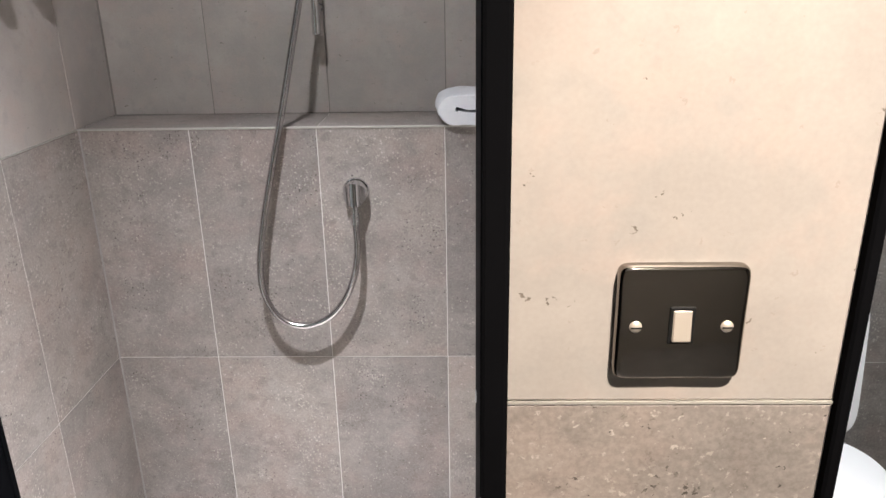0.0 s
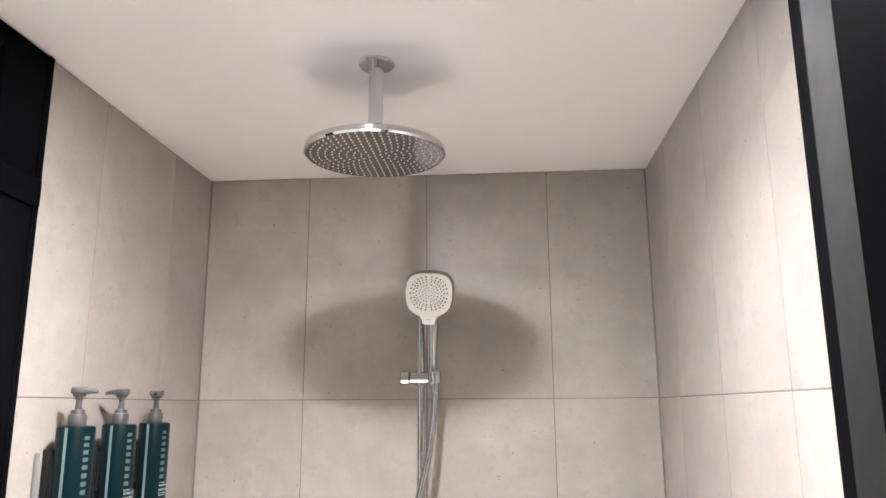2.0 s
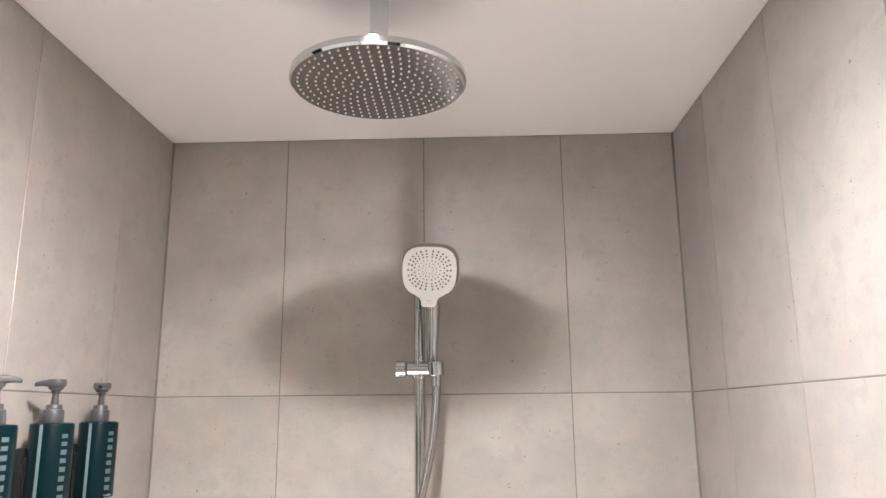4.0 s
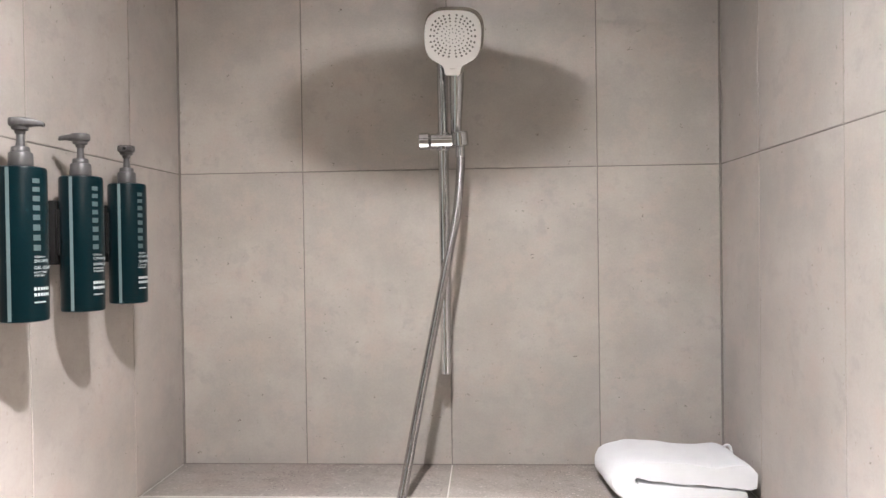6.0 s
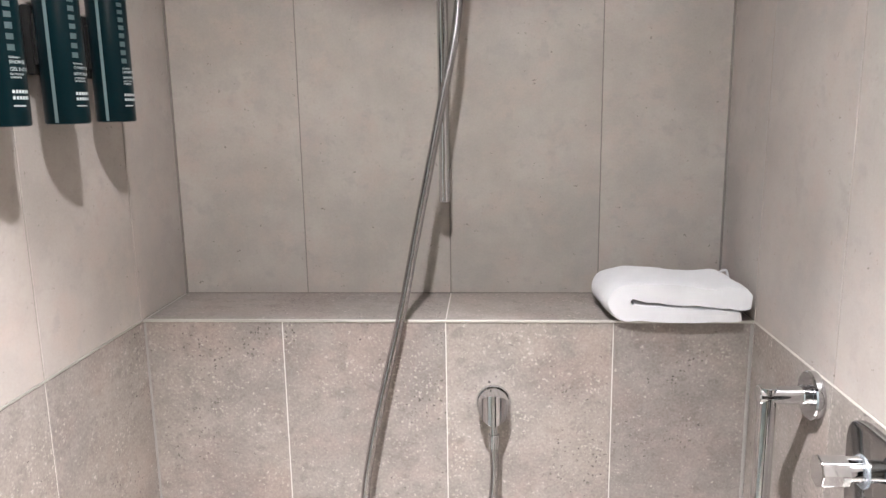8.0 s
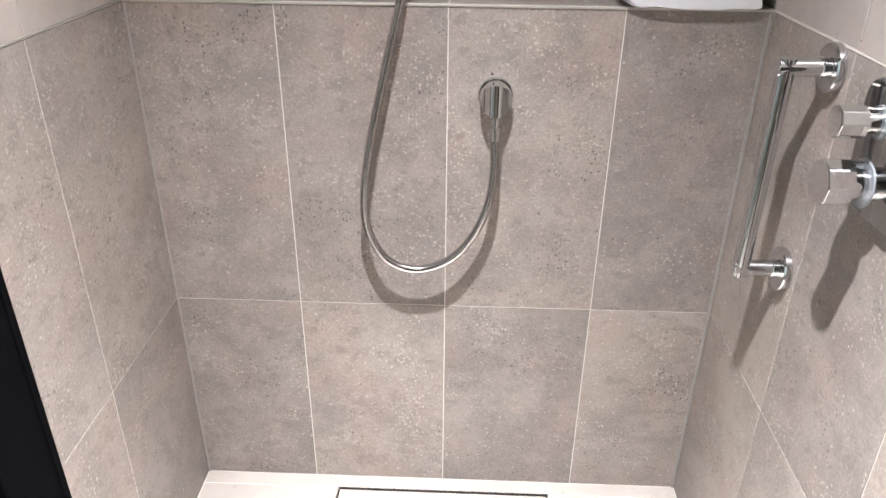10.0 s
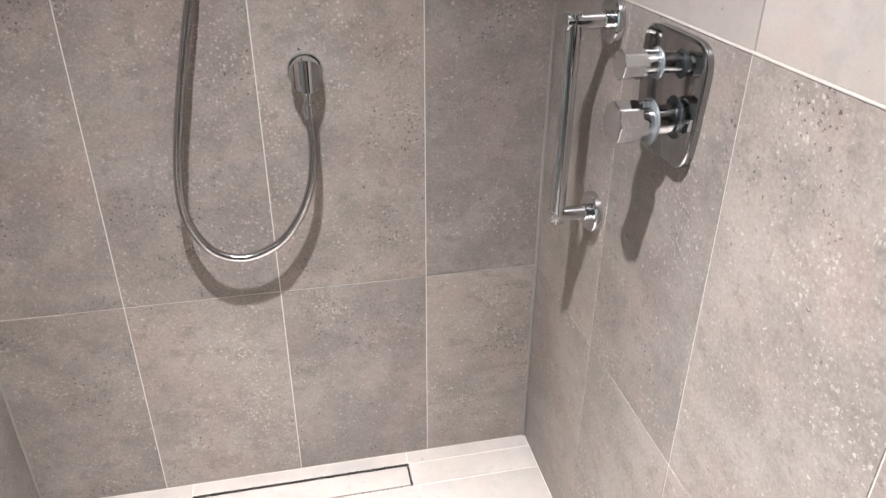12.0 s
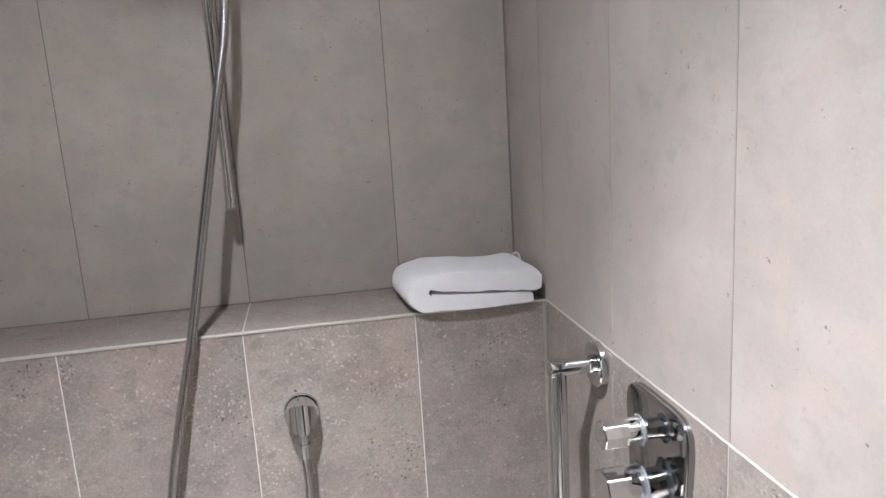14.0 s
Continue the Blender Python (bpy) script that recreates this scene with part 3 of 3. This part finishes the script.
def shower_hose():
    points = [(0.024, 0.110, 1.742), (0.029, 0.104, 1.715), (0.027, 0.098, 1.66), (0.018, 0.088, 1.58), (-0.001, 0.072, 1.49), (-0.027, 0.048, 1.36), (-0.053, 0.018, 1.23), (-0.077, -0.020, 1.102),
              (-0.107, -0.034, 0.98), (-0.134, -0.044, 0.86), (-0.149, -0.052, 0.76), (-0.145, -0.054, 0.685), (-0.112, -0.055, 0.622), (-0.055, -0.055, 0.600),
              (0.008, -0.054, 0.622), (0.052, -0.051, 0.672), (0.078, -0.050, 0.735), (0.0875, -0.0455, 0.800), (0.086, -0.042, 0.866)]
    top = empty("shower_hose", (0, 0, 0.6))
    bm = sweep(spline(points, 14), 0.0080)
    bmesh.ops.translate(bm, verts=bm.verts, vec=(0, 0, -0.6))
    part("tube", bm, HOSE, top, "", True)
    bm = rod((0.086, -0.042, 0.860 - 0.6), (0.086, -0.042, 0.886 - 0.6), 0.0105, 0.001)
    part("end_nut", bm, CHROME, top, "", True)
    bm = rod((0.0282, 0.102, 1.700 - 0.6), (0.0285, 0.103, 1.722 - 0.6), 0.0092, 0.001)
    part("end_nut", bm, CHROME, top, "", True)
    return tagged(top, "grey metal spiral hose hanging in a loop to the wall outlet", "shower hose")


shower_hose()


def wall_outlet():
    top = empty("hose_outlet", (0.086, 0, 0.932), Matrix.Rotation(radians(90), 4, "X"))
    part("rosette", lathe([(0, 0), (0.0315, 0), (0.0315, 0.004), (0.030, 0.006), (0, 0.006)], steps=48), CHROME, top, "", True)
    bm = bmesh.new()
    rb, n = 0.0285, 40
    back = [bm.verts.new((rb * math.cos(a), rb * math.sin(a), 0.005)) for a in (2 * math.pi * k / n for k in range(n))]
    front = [bm.verts.new((v.co.x, v.co.y, 0.050 - v.co.x ** 2 * 26.0)) for v in back]
    for k in range(n):
        bm.faces.new((back[k], back[(k + 1) % n], front[(k + 1) % n], front[k]))
    for k in range(1, n // 2):          # upright strips across the bowed face
        a, b = front[k], front[(n - k) % n]
        c, d = front[k + 1], front[(n - k - 1) % n]
        bm.faces.new((a, c, d, b) if c is not d else (a, c, b))
    bm.faces.new((front[0], front[1], front[n - 1]))
    part("body", bm, CHROME, top, "bowed chrome body", True)
    part("spout", rod((0, -0.018, 0.042), (0, -0.050, 0.042), 0.0074, 0.001), CHROME, top, "", True)
    return tagged(top, "round chrome hose outlet on the stone tiled wall", "hose outlet")


wall_outlet()


# ---- grab handle and mixer on the right wall ----
def grab_handle():
    y, zt, zb, xb = -0.256, 1.052, 0.734, 0.476
    top = empty("grab_handle", (XR, y, zb))
    inv = Matrix.Translation((-XR, -y, -zb))

    def add(name, bm, parent=None):
        bmesh.ops.transform(bm, matrix=inv, verts=bm.verts)
        return part(name, bm, CHROME, parent or top, "", True)
    r = 0.0132
    for z in (zt, zb):
        add("flange", rod((XR, y, z), (XR - 0.013, y, z), 0.0350, 0.002, 40))
        post = add("post", rod((XR - 0.010, y, z), (xb - r, y, z), r, 0.0006))
        add("groove", rod((XR - 0.022, y, z), (XR - 0.016, y, z), r + 0.0012, 0.001), post)
    add("grip", rod((xb, y, zb - r), (xb, y, zt + r), r, 0.0006))
    return tagged(top, "vertical chrome grab handle on the shower side wall", "grab handle")


grab_handle()


def mixer():
    y, z = -0.452, 0.993
    # local x along the wall, local y up, local z into the shower
    rot = Matrix(((0, 0, -1, 0), (-1, 0, 0, 0), (0, 1, 0, 0), (0, 0, 0, 1)))
    top = empty("shower_mixer", (XR, y, z), rot)
    outline = [(x * (1.0 + 0.10 * v / 0.084), v) for x, v in superellipse(0.158, 0.168, 5.0, 64)]
    part("plate", slab(outline, Matrix.Identity(4), 0.011, 0.004, 3), DARK_REFLECTION_CHROME, top, "polished chrome plate with rounded corners, dark reflection put into its colour", True)
    for name, v, r in (("diverter_knob", 0.044, 0.0180), ("temperature_knob", -0.032, 0.0270)):
        m = Matrix.Translation((0.0, v, 0))
        knob = part(name, lathe([(0, 0.009), (r * 0.74, 0.009), (r * 0.74, 0.052), (r * 0.80, 0.053)], m, 40), CHROME, top, "", True)
        corners = [radians(45 * k + 6.0 + d) for k in range(8) for d in (-2.5, 2.5)]
        outline = [(r * 1.07 * math.cos(a), r * 1.07 * math.sin(a)) for a in corners]
        part("grip", slab(outline, m @ Matrix.Translation((0, 0, 0.050)), 0.032, 0.0018, 2), CHROME, knob, "faceted chrome grip")
        part("ring", lathe([(r * 0.74, 0.0285), (r * 1.10, 0.0285), (r * 1.14, 0.030), (r * 1.10, 0.0315), (r * 0.74, 0.0315)], m, 40), CLEAR_PLASTIC, knob, "milky plastic scale ring", True)
        part("stop_button", box(-0.004, 0.004, v + r * 0.70, v + r * 0.98, 0.030, 0.052, 0.001), CHROME, knob)
    return tagged(top, "chrome thermostatic shower mixer with two round knobs", "shower mixer")


mixer()


# ---- folded towel on the ledge ----
def towel():
    x0, y0, y1 = 0.284, -0.018, 0.126
    # the cloth's two faces, from the lower end round the fold to the upper end
    pairs, n = [], 22
    for k in range(n + 1):              # lower layer, right to left
        s = k / n
        pairs.append(((0.234 - 0.194 * s, 0.0), (0.229 - 0.181 * s, 0.0215 + 0.0135 * s)))
    for k in range(1, 14):              # round the fold
        a = radians(-90 - 180 * k / 14)
        pairs.append(((0.042 + 0.042 * math.cos(a), 0.0352 + 0.0352 * math.sin(a)), (0.048 + 0.007 * math.cos(a), 0.0376 + 0.0062 * math.sin(a))))
    for k in range(n + 1):              # upper layer, left to right
        s = k / n
        sag = 0.003 * math.sin(7 * s) - 0.004 * s ** 2.2
        drop = 0.012 * (max(0.0, s - 0.88) / 0.12) ** 2.2
        pairs.append(((0.042 + 0.207 * s, 0.0705 + sag - drop), (0.050 + 0.196 * s, 0.0354 - 0.0125 * s + 0.0066 * math.exp(-s / 0.05) + 0.0016 * max(0.0, math.sin(31 * s + 2 * math.sin(9 * s))))))
    m = len(pairs)
    bm = bmesh.new()
    rows, grids = 22, []
    for j in range(rows + 1):
        s = j / rows
        y = y0 + (y1 - y0) * s
        edge = min(j, rows - j)
        squeeze = {0: 0.16, 1: 0.05, 2: 0.015}.get(edge, 0.0)
        line = []
        for i, (o, q) in enumerate(pairs):
            o, q = Vector(o), Vector(q)
            end = 0.22 if i in (0, m - 1) else 0.06 if i in (1, m - 2) else 0.0
            c = (o + q) / 2
            two = []
            for v in (o, q):
                v = v.lerp(c, min(0.8, squeeze * (1.0 if v is o else 0.4) + end))
                v = v + (v - c).normalized() * (noise.noise(Vector((v.x * 24, y * 24, v.y * 40))) * 0.0034 + noise.noise(Vector((v.x * 75, y * 75, v.y * 75))) * 0.0009)
                yy = y + 0.005 * noise.noise(Vector((v.x * 16, v.y * 30, 3.0 + (j > rows / 2)))) * (1 if edge < 4 else 0.3)
                two.append(bm.verts.new((x0 + v.x - 0.010 * s, yy, max(v.y, 0.0008))))
            line.append(two)
        grids.append(line)
    for a, b in zip(grids, grids[1:]):
        for i in range(m - 1):
            bm.faces.new((a[i][0], a[i + 1][0], b[i + 1][0], b[i][0]))
            bm.faces.new((a[i][1], b[i][1], b[i + 1][1], a[i + 1][1]))
        for i in (0, m - 1):
            bm.faces.new((a[i][0], b[i][0], b[i][1], a[i][1]))
    for line in (grids[0], grids[-1]):
        for i in range(m - 1):
            bm.faces.new((line[i][0], line[i][1], line[i + 1][1], line[i + 1][0]))
    top = empty("towel", (0, 0, LEDGE + 0.001))
    part("cloth", bm, TERRY, top, "", True)
    loop = sweep(spline([(0.502, 0.09, 0.058), (0.509, 0.085, 0.071), (0.518, 0.082, 0.071), (0.522, 0.08, 0.052)], 6), 0.0022, 8)
    part("hanging_loop", loop, TERRY, top, "", True)
    return tagged(top, "folded white terry towel lying on the shower ledge", "towel")


towel()


# ---- pump bottles on a wall bracket ----
def bent_text(words, size, radius, angle, z, mat, parent, upright=False):
    """Letters bent round the bottle; upright ones climb the bottle."""
    data = bpy.data.curves.new("print", "FONT")
    data.body, data.size, data.extrude, data.align_x = words, size, 0.00005, "LEFT"
    data.resolution_u = 2
    ob = new("print", data)
    me = bpy.data.meshes.new_from_object(ob.evaluated_get(bpy.context.evaluated_depsgraph_get()))
    bpy.data.objects.remove(ob)
    bm = bmesh.new()
    bm.from_mesh(me)
    bpy.data.meshes.remove(me)
    bmesh.ops.subdivide_edges(bm, edges=[e for e in bm.edges if e.calc_length() > 0.003], cuts=2)
    for v in bm.verts:
        a = angle + v.co.x / radius
        r = radius + 0.0003 + v.co.z
        v.co = Vector((r * math.cos(a), r * math.sin(a), z + v.co.y))
    return part("print", bm, mat, parent)


def bent_bar(a0, a1, z0, z1, radius, mat, parent, name="print_bar"):
    bm = bmesh.new()
    n = max(2, int(abs(a1 - a0) / 0.12))
    rows = []
    for k in range(n + 1):
        a = a0 + (a1 - a0) * k / n
        rows.append([bm.verts.new((r * math.cos(a), r * math.sin(a), z)) for r, z in ((radius, z0), (radius + 0.0003, z0), (radius + 0.0003, z1), (radius, z1))])
    for p, q in zip(rows, rows[1:]):
        for k in range(4):
            bm.faces.new((p[k], p[(k + 1) % 4], q[(k + 1) % 4], q[k]))
    return part(name, bm, mat, parent)


BR = 0.0295
BH = 0.1942


def pump_bottle(y, words, turn, label):
    top = empty("pump_bottle", (XL + 0.050, y, 1.4485))
    body = part("body", lathe([(0, 0), (BR - 0.003, 0), (BR - 0.0008, 0.001), (BR, 0.003), (BR, BH - 0.004), (BR - 0.001, BH - 0.0012), (BR - 0.004, BH), (0.012, BH + 0.0005), (0, BH + 0.0005)], steps=56), BOTTLE, top, "dark teal bottle body", True)
    pump = part("pump", lathe([(0, BH), (0.0142, BH), (0.0147, BH + 0.0012), (0.0142, BH + 0.0170), (0.0132, BH + 0.0185), (0.0112, BH + 0.0190), (0.0108, BH + 0.0245), (0.0098, BH + 0.0258),
                               (0.0056, BH + 0.0264), (0.0050, BH + 0.0320), (0.0046, BH + 0.0410), (0.0062, BH + 0.0430), (0.0066, BH + 0.0460), (0.0096, BH + 0.0472), (0.0106, BH + 0.0510),
                               (0.0128, BH + 0.0522), (0.0136, BH + 0.0545), (0.0136, BH + 0.0600), (0.0124, BH + 0.0618), (0, BH + 0.0622)], steps=36), PUMP, top, "grey plastic pump", True)
    # a flat beak that narrows to the opening
    a = radians(turn)
    tip = Vector((math.cos(a), math.sin(a), 0))
    side = Vector((-tip.y, tip.x, 0))
    beak, rings = bmesh.new(), []
    for along, half, lo, hi in ((0.003, 0.0125, 0.0500, 0.0619), (0.011, 0.0108, 0.0510, 0.0616), (0.018, 0.0072, 0.0520, 0.0606), (0.024, 0.0050, 0.0520, 0.0590), (0.0275, 0.0042, 0.0512, 0.0574)):
        ring = []
        for k in range(12):
            q = 2 * math.pi * k / 12
            c, d = math.cos(q), math.sin(q)
            u = half * math.copysign(abs(c) ** 0.7, c)
            v = (hi + lo) / 2 + (hi - lo) / 2 * math.copysign(abs(d) ** 0.7, d)
            ring.append(beak.verts.new(tip * along + side * u + Vector((0, 0, BH + v))))
        rings.append(ring)
    for p, q in zip(rings, rings[1:]):
        for k in range(12):
            beak.faces.new((p[k], p[(k + 1) % 12], q[(k + 1) % 12], q[k]))
    beak.faces.new(rings[0][::-1])
    beak.faces.new(rings[-1])
    part("nozzle", beak, PUMP, pump, "", True)
    end = tip * 0.0276 + Vector((0, 0, BH + 0.0543))
    part("opening", rod(end, end + tip * 0.0006, 0.0023, 0.0001, 12), RUBBER, pump)
    # the maker's name, climbing the bottle, as plain bars
    c = radians(-24)
    z = 0.0890
    for w in (0.0100, 0.0098, 0.0104, 0.0094, 0.0088, 0.0094, 0.0080, 0.0080):
        bent_bar(c - 0.0046 / BR, c + 0.0046 / BR, z, z + w * 0.72, BR, LETTER, body)
        z += w + 0.0026
    bent_bar(radians(-88) - 0.0023 / BR, radians(-88) + 0.0023 / BR, 0.002, BH - 0.002, BR, LEVEL, body, "level_strip")
    for (text, size), z in zip(words, (0.0802, 0.0740, 0.0658, 0.0606, 0.0568)):
        bent_text(text, size, BR, c - 0.0048 / BR, z, LETTER_WHITE, body)
    # the rest of the print, too small to read
    for w, h, step, z0 in ((0.0230, 0.0038, 0.0042, 0.0395), (0.0230, 0.0038, 0.0042, 0.0322), (0.0150, 0.0018, 0.0021, 0.0238)):
        x = -0.0048
        while x < w - 0.0048:
            bent_bar(c + x / BR, c + (x + step * 0.66) / BR, z0, z0 + h, BR, LETTER_WHITE, body)
            x += step
    return tagged(top, label, "pump bottle", "pump bottles in the wall bracket")


BOTTLES = (-0.400, -0.262, -0.125)
pump_bottle(BOTTLES[0], (("CLEANSE +", 0.0032), ("SHOWER", 0.0058), ("GEL DOUCHE", 0.0058), ("NETTOYANT", 0.0034), ("VIVIFIANT", 0.0034)), 18, "dark teal shower gel bottle with grey pump and white print")
pump_bottle(BOTTLES[1], (("MOISTURE", 0.0032), ("CONDITIONER", 0.0054), ("REVITALISANT", 0.0054), ("HYDRATANT", 0.0034), ("REGENERANT", 0.0034)), 200, "dark teal conditioner bottle with grey pump and white print")
pump_bottle(BOTTLES[2], (("CLEANSE +", 0.0032), ("SHAMPOO", 0.0058), ("SHAMPOOING", 0.0058), ("NETTOYANT", 0.0034), ("PURIFIANT", 0.0034)), -70, "dark teal shampoo bottle with grey pump and white print")


def bottle_bracket():
    top = empty("bottle_bracket", (XL, BOTTLES[1], 1.562))
    part("wall_bar", box(0.0, 0.012, -0.166, 0.160, -0.041, 0.041, 0.004, 2), BRACKET, top, "", True)
    for y in BOTTLES:
        d = y - BOTTLES[1]
        cup = part("holder", box(0.010, 0.024, d - 0.024, d + 0.024, -0.046, 0.046, 0.004, 2), RUBBER, top, "black plastic bottle holder", True)
        part("locking_tab", box(0.0235, 0.0300, d - 0.022, d + 0.022, -0.034, 0.034, 0.002), RUBBER, cup)
    return tagged(top, "grey metal wall bracket that holds three pump bottles", "bottle bracket")


bottle_bracket()


# ---- recessed downlights ----
def downlight(at):
    top = empty("downlight", (at[0], at[1], CEIL))
    part("ring", lathe([(0.030, 0.0), (0.044, 0.0), (0.044, -0.003), (0.040, -0.005), (0.031, -0.004), (0.029, -0.001)], steps=40), WHITE_PLASTIC, top, "", True)
    part("lens", lathe([(0, -0.0015), (0.029, -0.0015)], steps=40), GLOW, top, "glowing lens")
    return tagged(top, "small recessed white ceiling downlight, added out of view", "downlight")


# the third fixture only goes with the added toilet fill
for lamp in (LAMP, BATH_LAMP, WC_FILL):
    downlight(lamp)


# ---- toilet, glimpsed past the pier ----
def toilet():
    top = empty("toilet", (1.02, -0.10, BATH))
    bowl = [(0.0, 0.105), (0.10, 0.115), (0.20, 0.15), (0.30, 0.178), (0.385, 0.185)]
    bm = bmesh.new()
    rings = []
    for z, r in bowl:
        rings.append([bm.verts.new((r * math.cos(a), -0.30 + (r * 1.5 if math.sin(a) < 0 else r * 1.05) * math.sin(a), z)) for a in (2 * math.pi * k / 40 for k in range(40))])
    for p, q in zip(rings, rings[1:]):
        for k in range(40):
            bm.faces.new((p[k], p[(k + 1) % 40], q[(k + 1) % 40], q[k]))
    bm.faces.new(rings[0][::-1])
    bm.faces.new(rings[-1])
    part("bowl", bm, CERAMIC, top, "", True)
    part("back_block", box(-0.175, 0.175, -0.17, -0.001, 0.0, 0.385, 0.012, 3), CERAMIC, top, "", True)
    oval = [(0.188 * math.cos(a), (0.29 if math.sin(a) < 0 else 0.16) * math.sin(a)) for a in (2 * math.pi * k / 48 for k in range(48))]
    part("seat", slab(oval, Matrix.Translation((0, -0.31, 0.388)), 0.022, 0.006, 2), WHITE_PLASTIC, top, "", True)
    lid = superellipse(0.376, 0.34, 7.0, 48)
    part("lid", slab(lid, Matrix.Translation((0, -0.155, 0.570)) @ Matrix.Rotation(radians(84), 4, "X"), 0.018, 0.006, 2), WHITE_PLASTIC, top, "raised white lid", True)
    for x in (-0.07, 0.07):
        part("hinge", rod((x - 0.015, -0.165, 0.400), (x + 0.015, -0.165, 0.400), 0.009), CHROME, top, "", True)
    return tagged(top, "white ceramic toilet with its lid raised", "toilet")


toilet()


# ---- linear drain ----
def drain():
    x0, x1, y0, y1 = -0.243, 0.247, -0.107, -0.037
    top = empty("linear_drain", (0, -0.07, 0))
    inv = Matrix.Translation((0, 0.07, 0))

    def add(name, bm, mat, label=""):
        bmesh.ops.transform(bm, matrix=inv, verts=bm.verts)
        return part(name, bm, mat, top, label)
    add("channel", box(x0, x1, y0, y1, -0.03, -0.0105), RUBBER, "dark drain channel")
    w = 0.0012
    for a in ((x0, x1, y0, y0 + w), (x0, x1, y1 - w, y1), (x0, x0 + w, y0 + w, y1 - w), (x1 - w, x1, y0 + w, y1 - w)):
        add("rim", box(*a, -0.0105, 0.0006), BRUSHED, "thin metal rim")
    add("insert", box(x0 + 0.005, x1 - 0.005, y0 + 0.005, y1 - 0.0065, -0.0104, -0.0006, 0.0006), PALE, "pale tile insert")
    return tagged(top, "linear shower drain with a pale tile insert", "drain")


drain()

# ---- tiles ----
TILE_MESHES = {}


def tile_mesh(w, h, mat):
    key = (round(w, 4), round(h, 4), mat.name)
    if key not in TILE_MESHES:
        bm = bmesh.new()
        c = 0.0007
        lo = [bm.verts.new((x, y, -T)) for x, y in ((-w / 2, -h / 2), (w / 2, -h / 2), (w / 2, h / 2), (-w / 2, h / 2))]
        mid = [bm.verts.new((x, y, -c)) for x, y in ((-w / 2, -h / 2), (w / 2, -h / 2), (w / 2, h / 2), (-w / 2, h / 2))]
        hi = [bm.verts.new((x, y, 0)) for x, y in ((-w / 2 + c, -h / 2 + c), (w / 2 - c, -h / 2 + c), (w / 2 - c, h / 2 - c), (-w / 2 + c, h / 2 - c))]
        for a, b in ((lo, mid), (mid, hi)):
            for k in range(4):
                bm.faces.new((a[k], a[(k + 1) % 4], b[(k + 1) % 4], b[k]))
        bm.faces.new(hi)
        bm.faces.new(lo[::-1])
        bmesh.ops.recalc_face_normals(bm, faces=bm.faces)
        me = bpy.data.meshes.new("tile")
        bm.to_mesh(me)
        bm.free()
        me.materials.append(mat)
        TILE_MESHES[key] = me
    return TILE_MESHES[key]


# local tile axes: x along the wall, y up, z out of it
FACES = {
    "north": Matrix(((1, 0, 0, 0), (0, 0, -1, 0), (0, 1, 0, 0), (0, 0, 0, 1))),
    "west": Matrix(((0, 0, 1, 0), (1, 0, 0, 0), (0, 1, 0, 0), (0, 0, 0, 1))),
    "east": Matrix(((0, 0, -1, 0), (-1, 0, 0, 0), (0, 1, 0, 0), (0, 0, 0, 1))),
    "up": Matrix.Identity(4),
}


def lay(owner, face, plane, us, vs, mat, skip=()):
    """Tiles between the joints us (along the wall) and vs (up it)."""
    for i, (u0, u1) in enumerate(zip(us, us[1:])):
        for j, (v0, v1) in enumerate(zip(vs, vs[1:])):
            if (i, j) in skip:
                continue
            u, v = (u0 + u1) / 2, (v0 + v1) / 2
            at = {"north": (u, plane, v), "west": (plane, u, v), "east": (plane, u, v), "up": (u, v, plane)}[face]
            ob = new("tile", tile_mesh(abs(u1 - u0) - 2 * GAP, abs(v1 - v0) - 2 * GAP, mat))
            ob.parent = owner
            ob.matrix_basis = Matrix.Translation(at) @ FACES[face]


UPPER = (LEDGE, JOINT, CEIL)
LOWER = (0.0, LOWJ, LEDGE - 0.002)
COLS = (XL, -0.300, 0.0, 0.300, XR)
lay(wall_north, "north", YB, COLS, UPPER, CREAM)
lay(ledge_wall, "north", 0.0, COLS, LOWER, STONE)
lay(ledge_wall, "up", LEDGE, (XL, 0.0, XR), (0.004, YB), STONE)
lay(wall_west, "west", XL, (YB, -0.010, -0.310, SCREEN_Y), UPPER, CREAM)
lay(wall_west_lower, "west", XL, (0.0, -0.310, SCREEN_Y), LOWER, STONE)
lay(wall_east, "east", XR, (YB, -0.003, -0.303, -0.603, -0.912, -1.06), UPPER, CREAM)
lay(wall_east_lower, "east", XR, (0.0, -0.300, -0.600, -0.910, -1.06), LOWER, STONE)
lay(floor, "up", 0.0, (XL, -0.243, 0.247, XR), (-0.037, 0.0), PALE)
lay(floor, "up", 0.0, (XL, -0.243, 0.247, XR), (-0.107, -0.037), PALE, skip={(1, 0)})
lay(floor, "up", 0.0, (XL, -0.262, 0.262, XR), (-1.30, -0.700, -0.107), PALE)
lay(pier, "north", PIER_Y, (PIER_L + 0.001, PIER_R), (BATH, 0.517, LEDGE + BATH), STONE)
lay(pier, "north", PIER_Y, (PIER_L + 0.001, PIER_R), (LEDGE + BATH + 0.0020, 1.722, CEIL), CREAM)
lay(toilet_wall, "north", -0.10, (XR + 0.11, 0.93, 1.23, 1.53, 1.83, 2.0), (BATH, 0.517, LEDGE + BATH), STONE)
lay(toilet_wall, "north", -0.10, (XR + 0.11, 0.93, 1.23, 1.53, 1.83, 2.0), (LEDGE + BATH, 1.722, CEIL), CREAM)
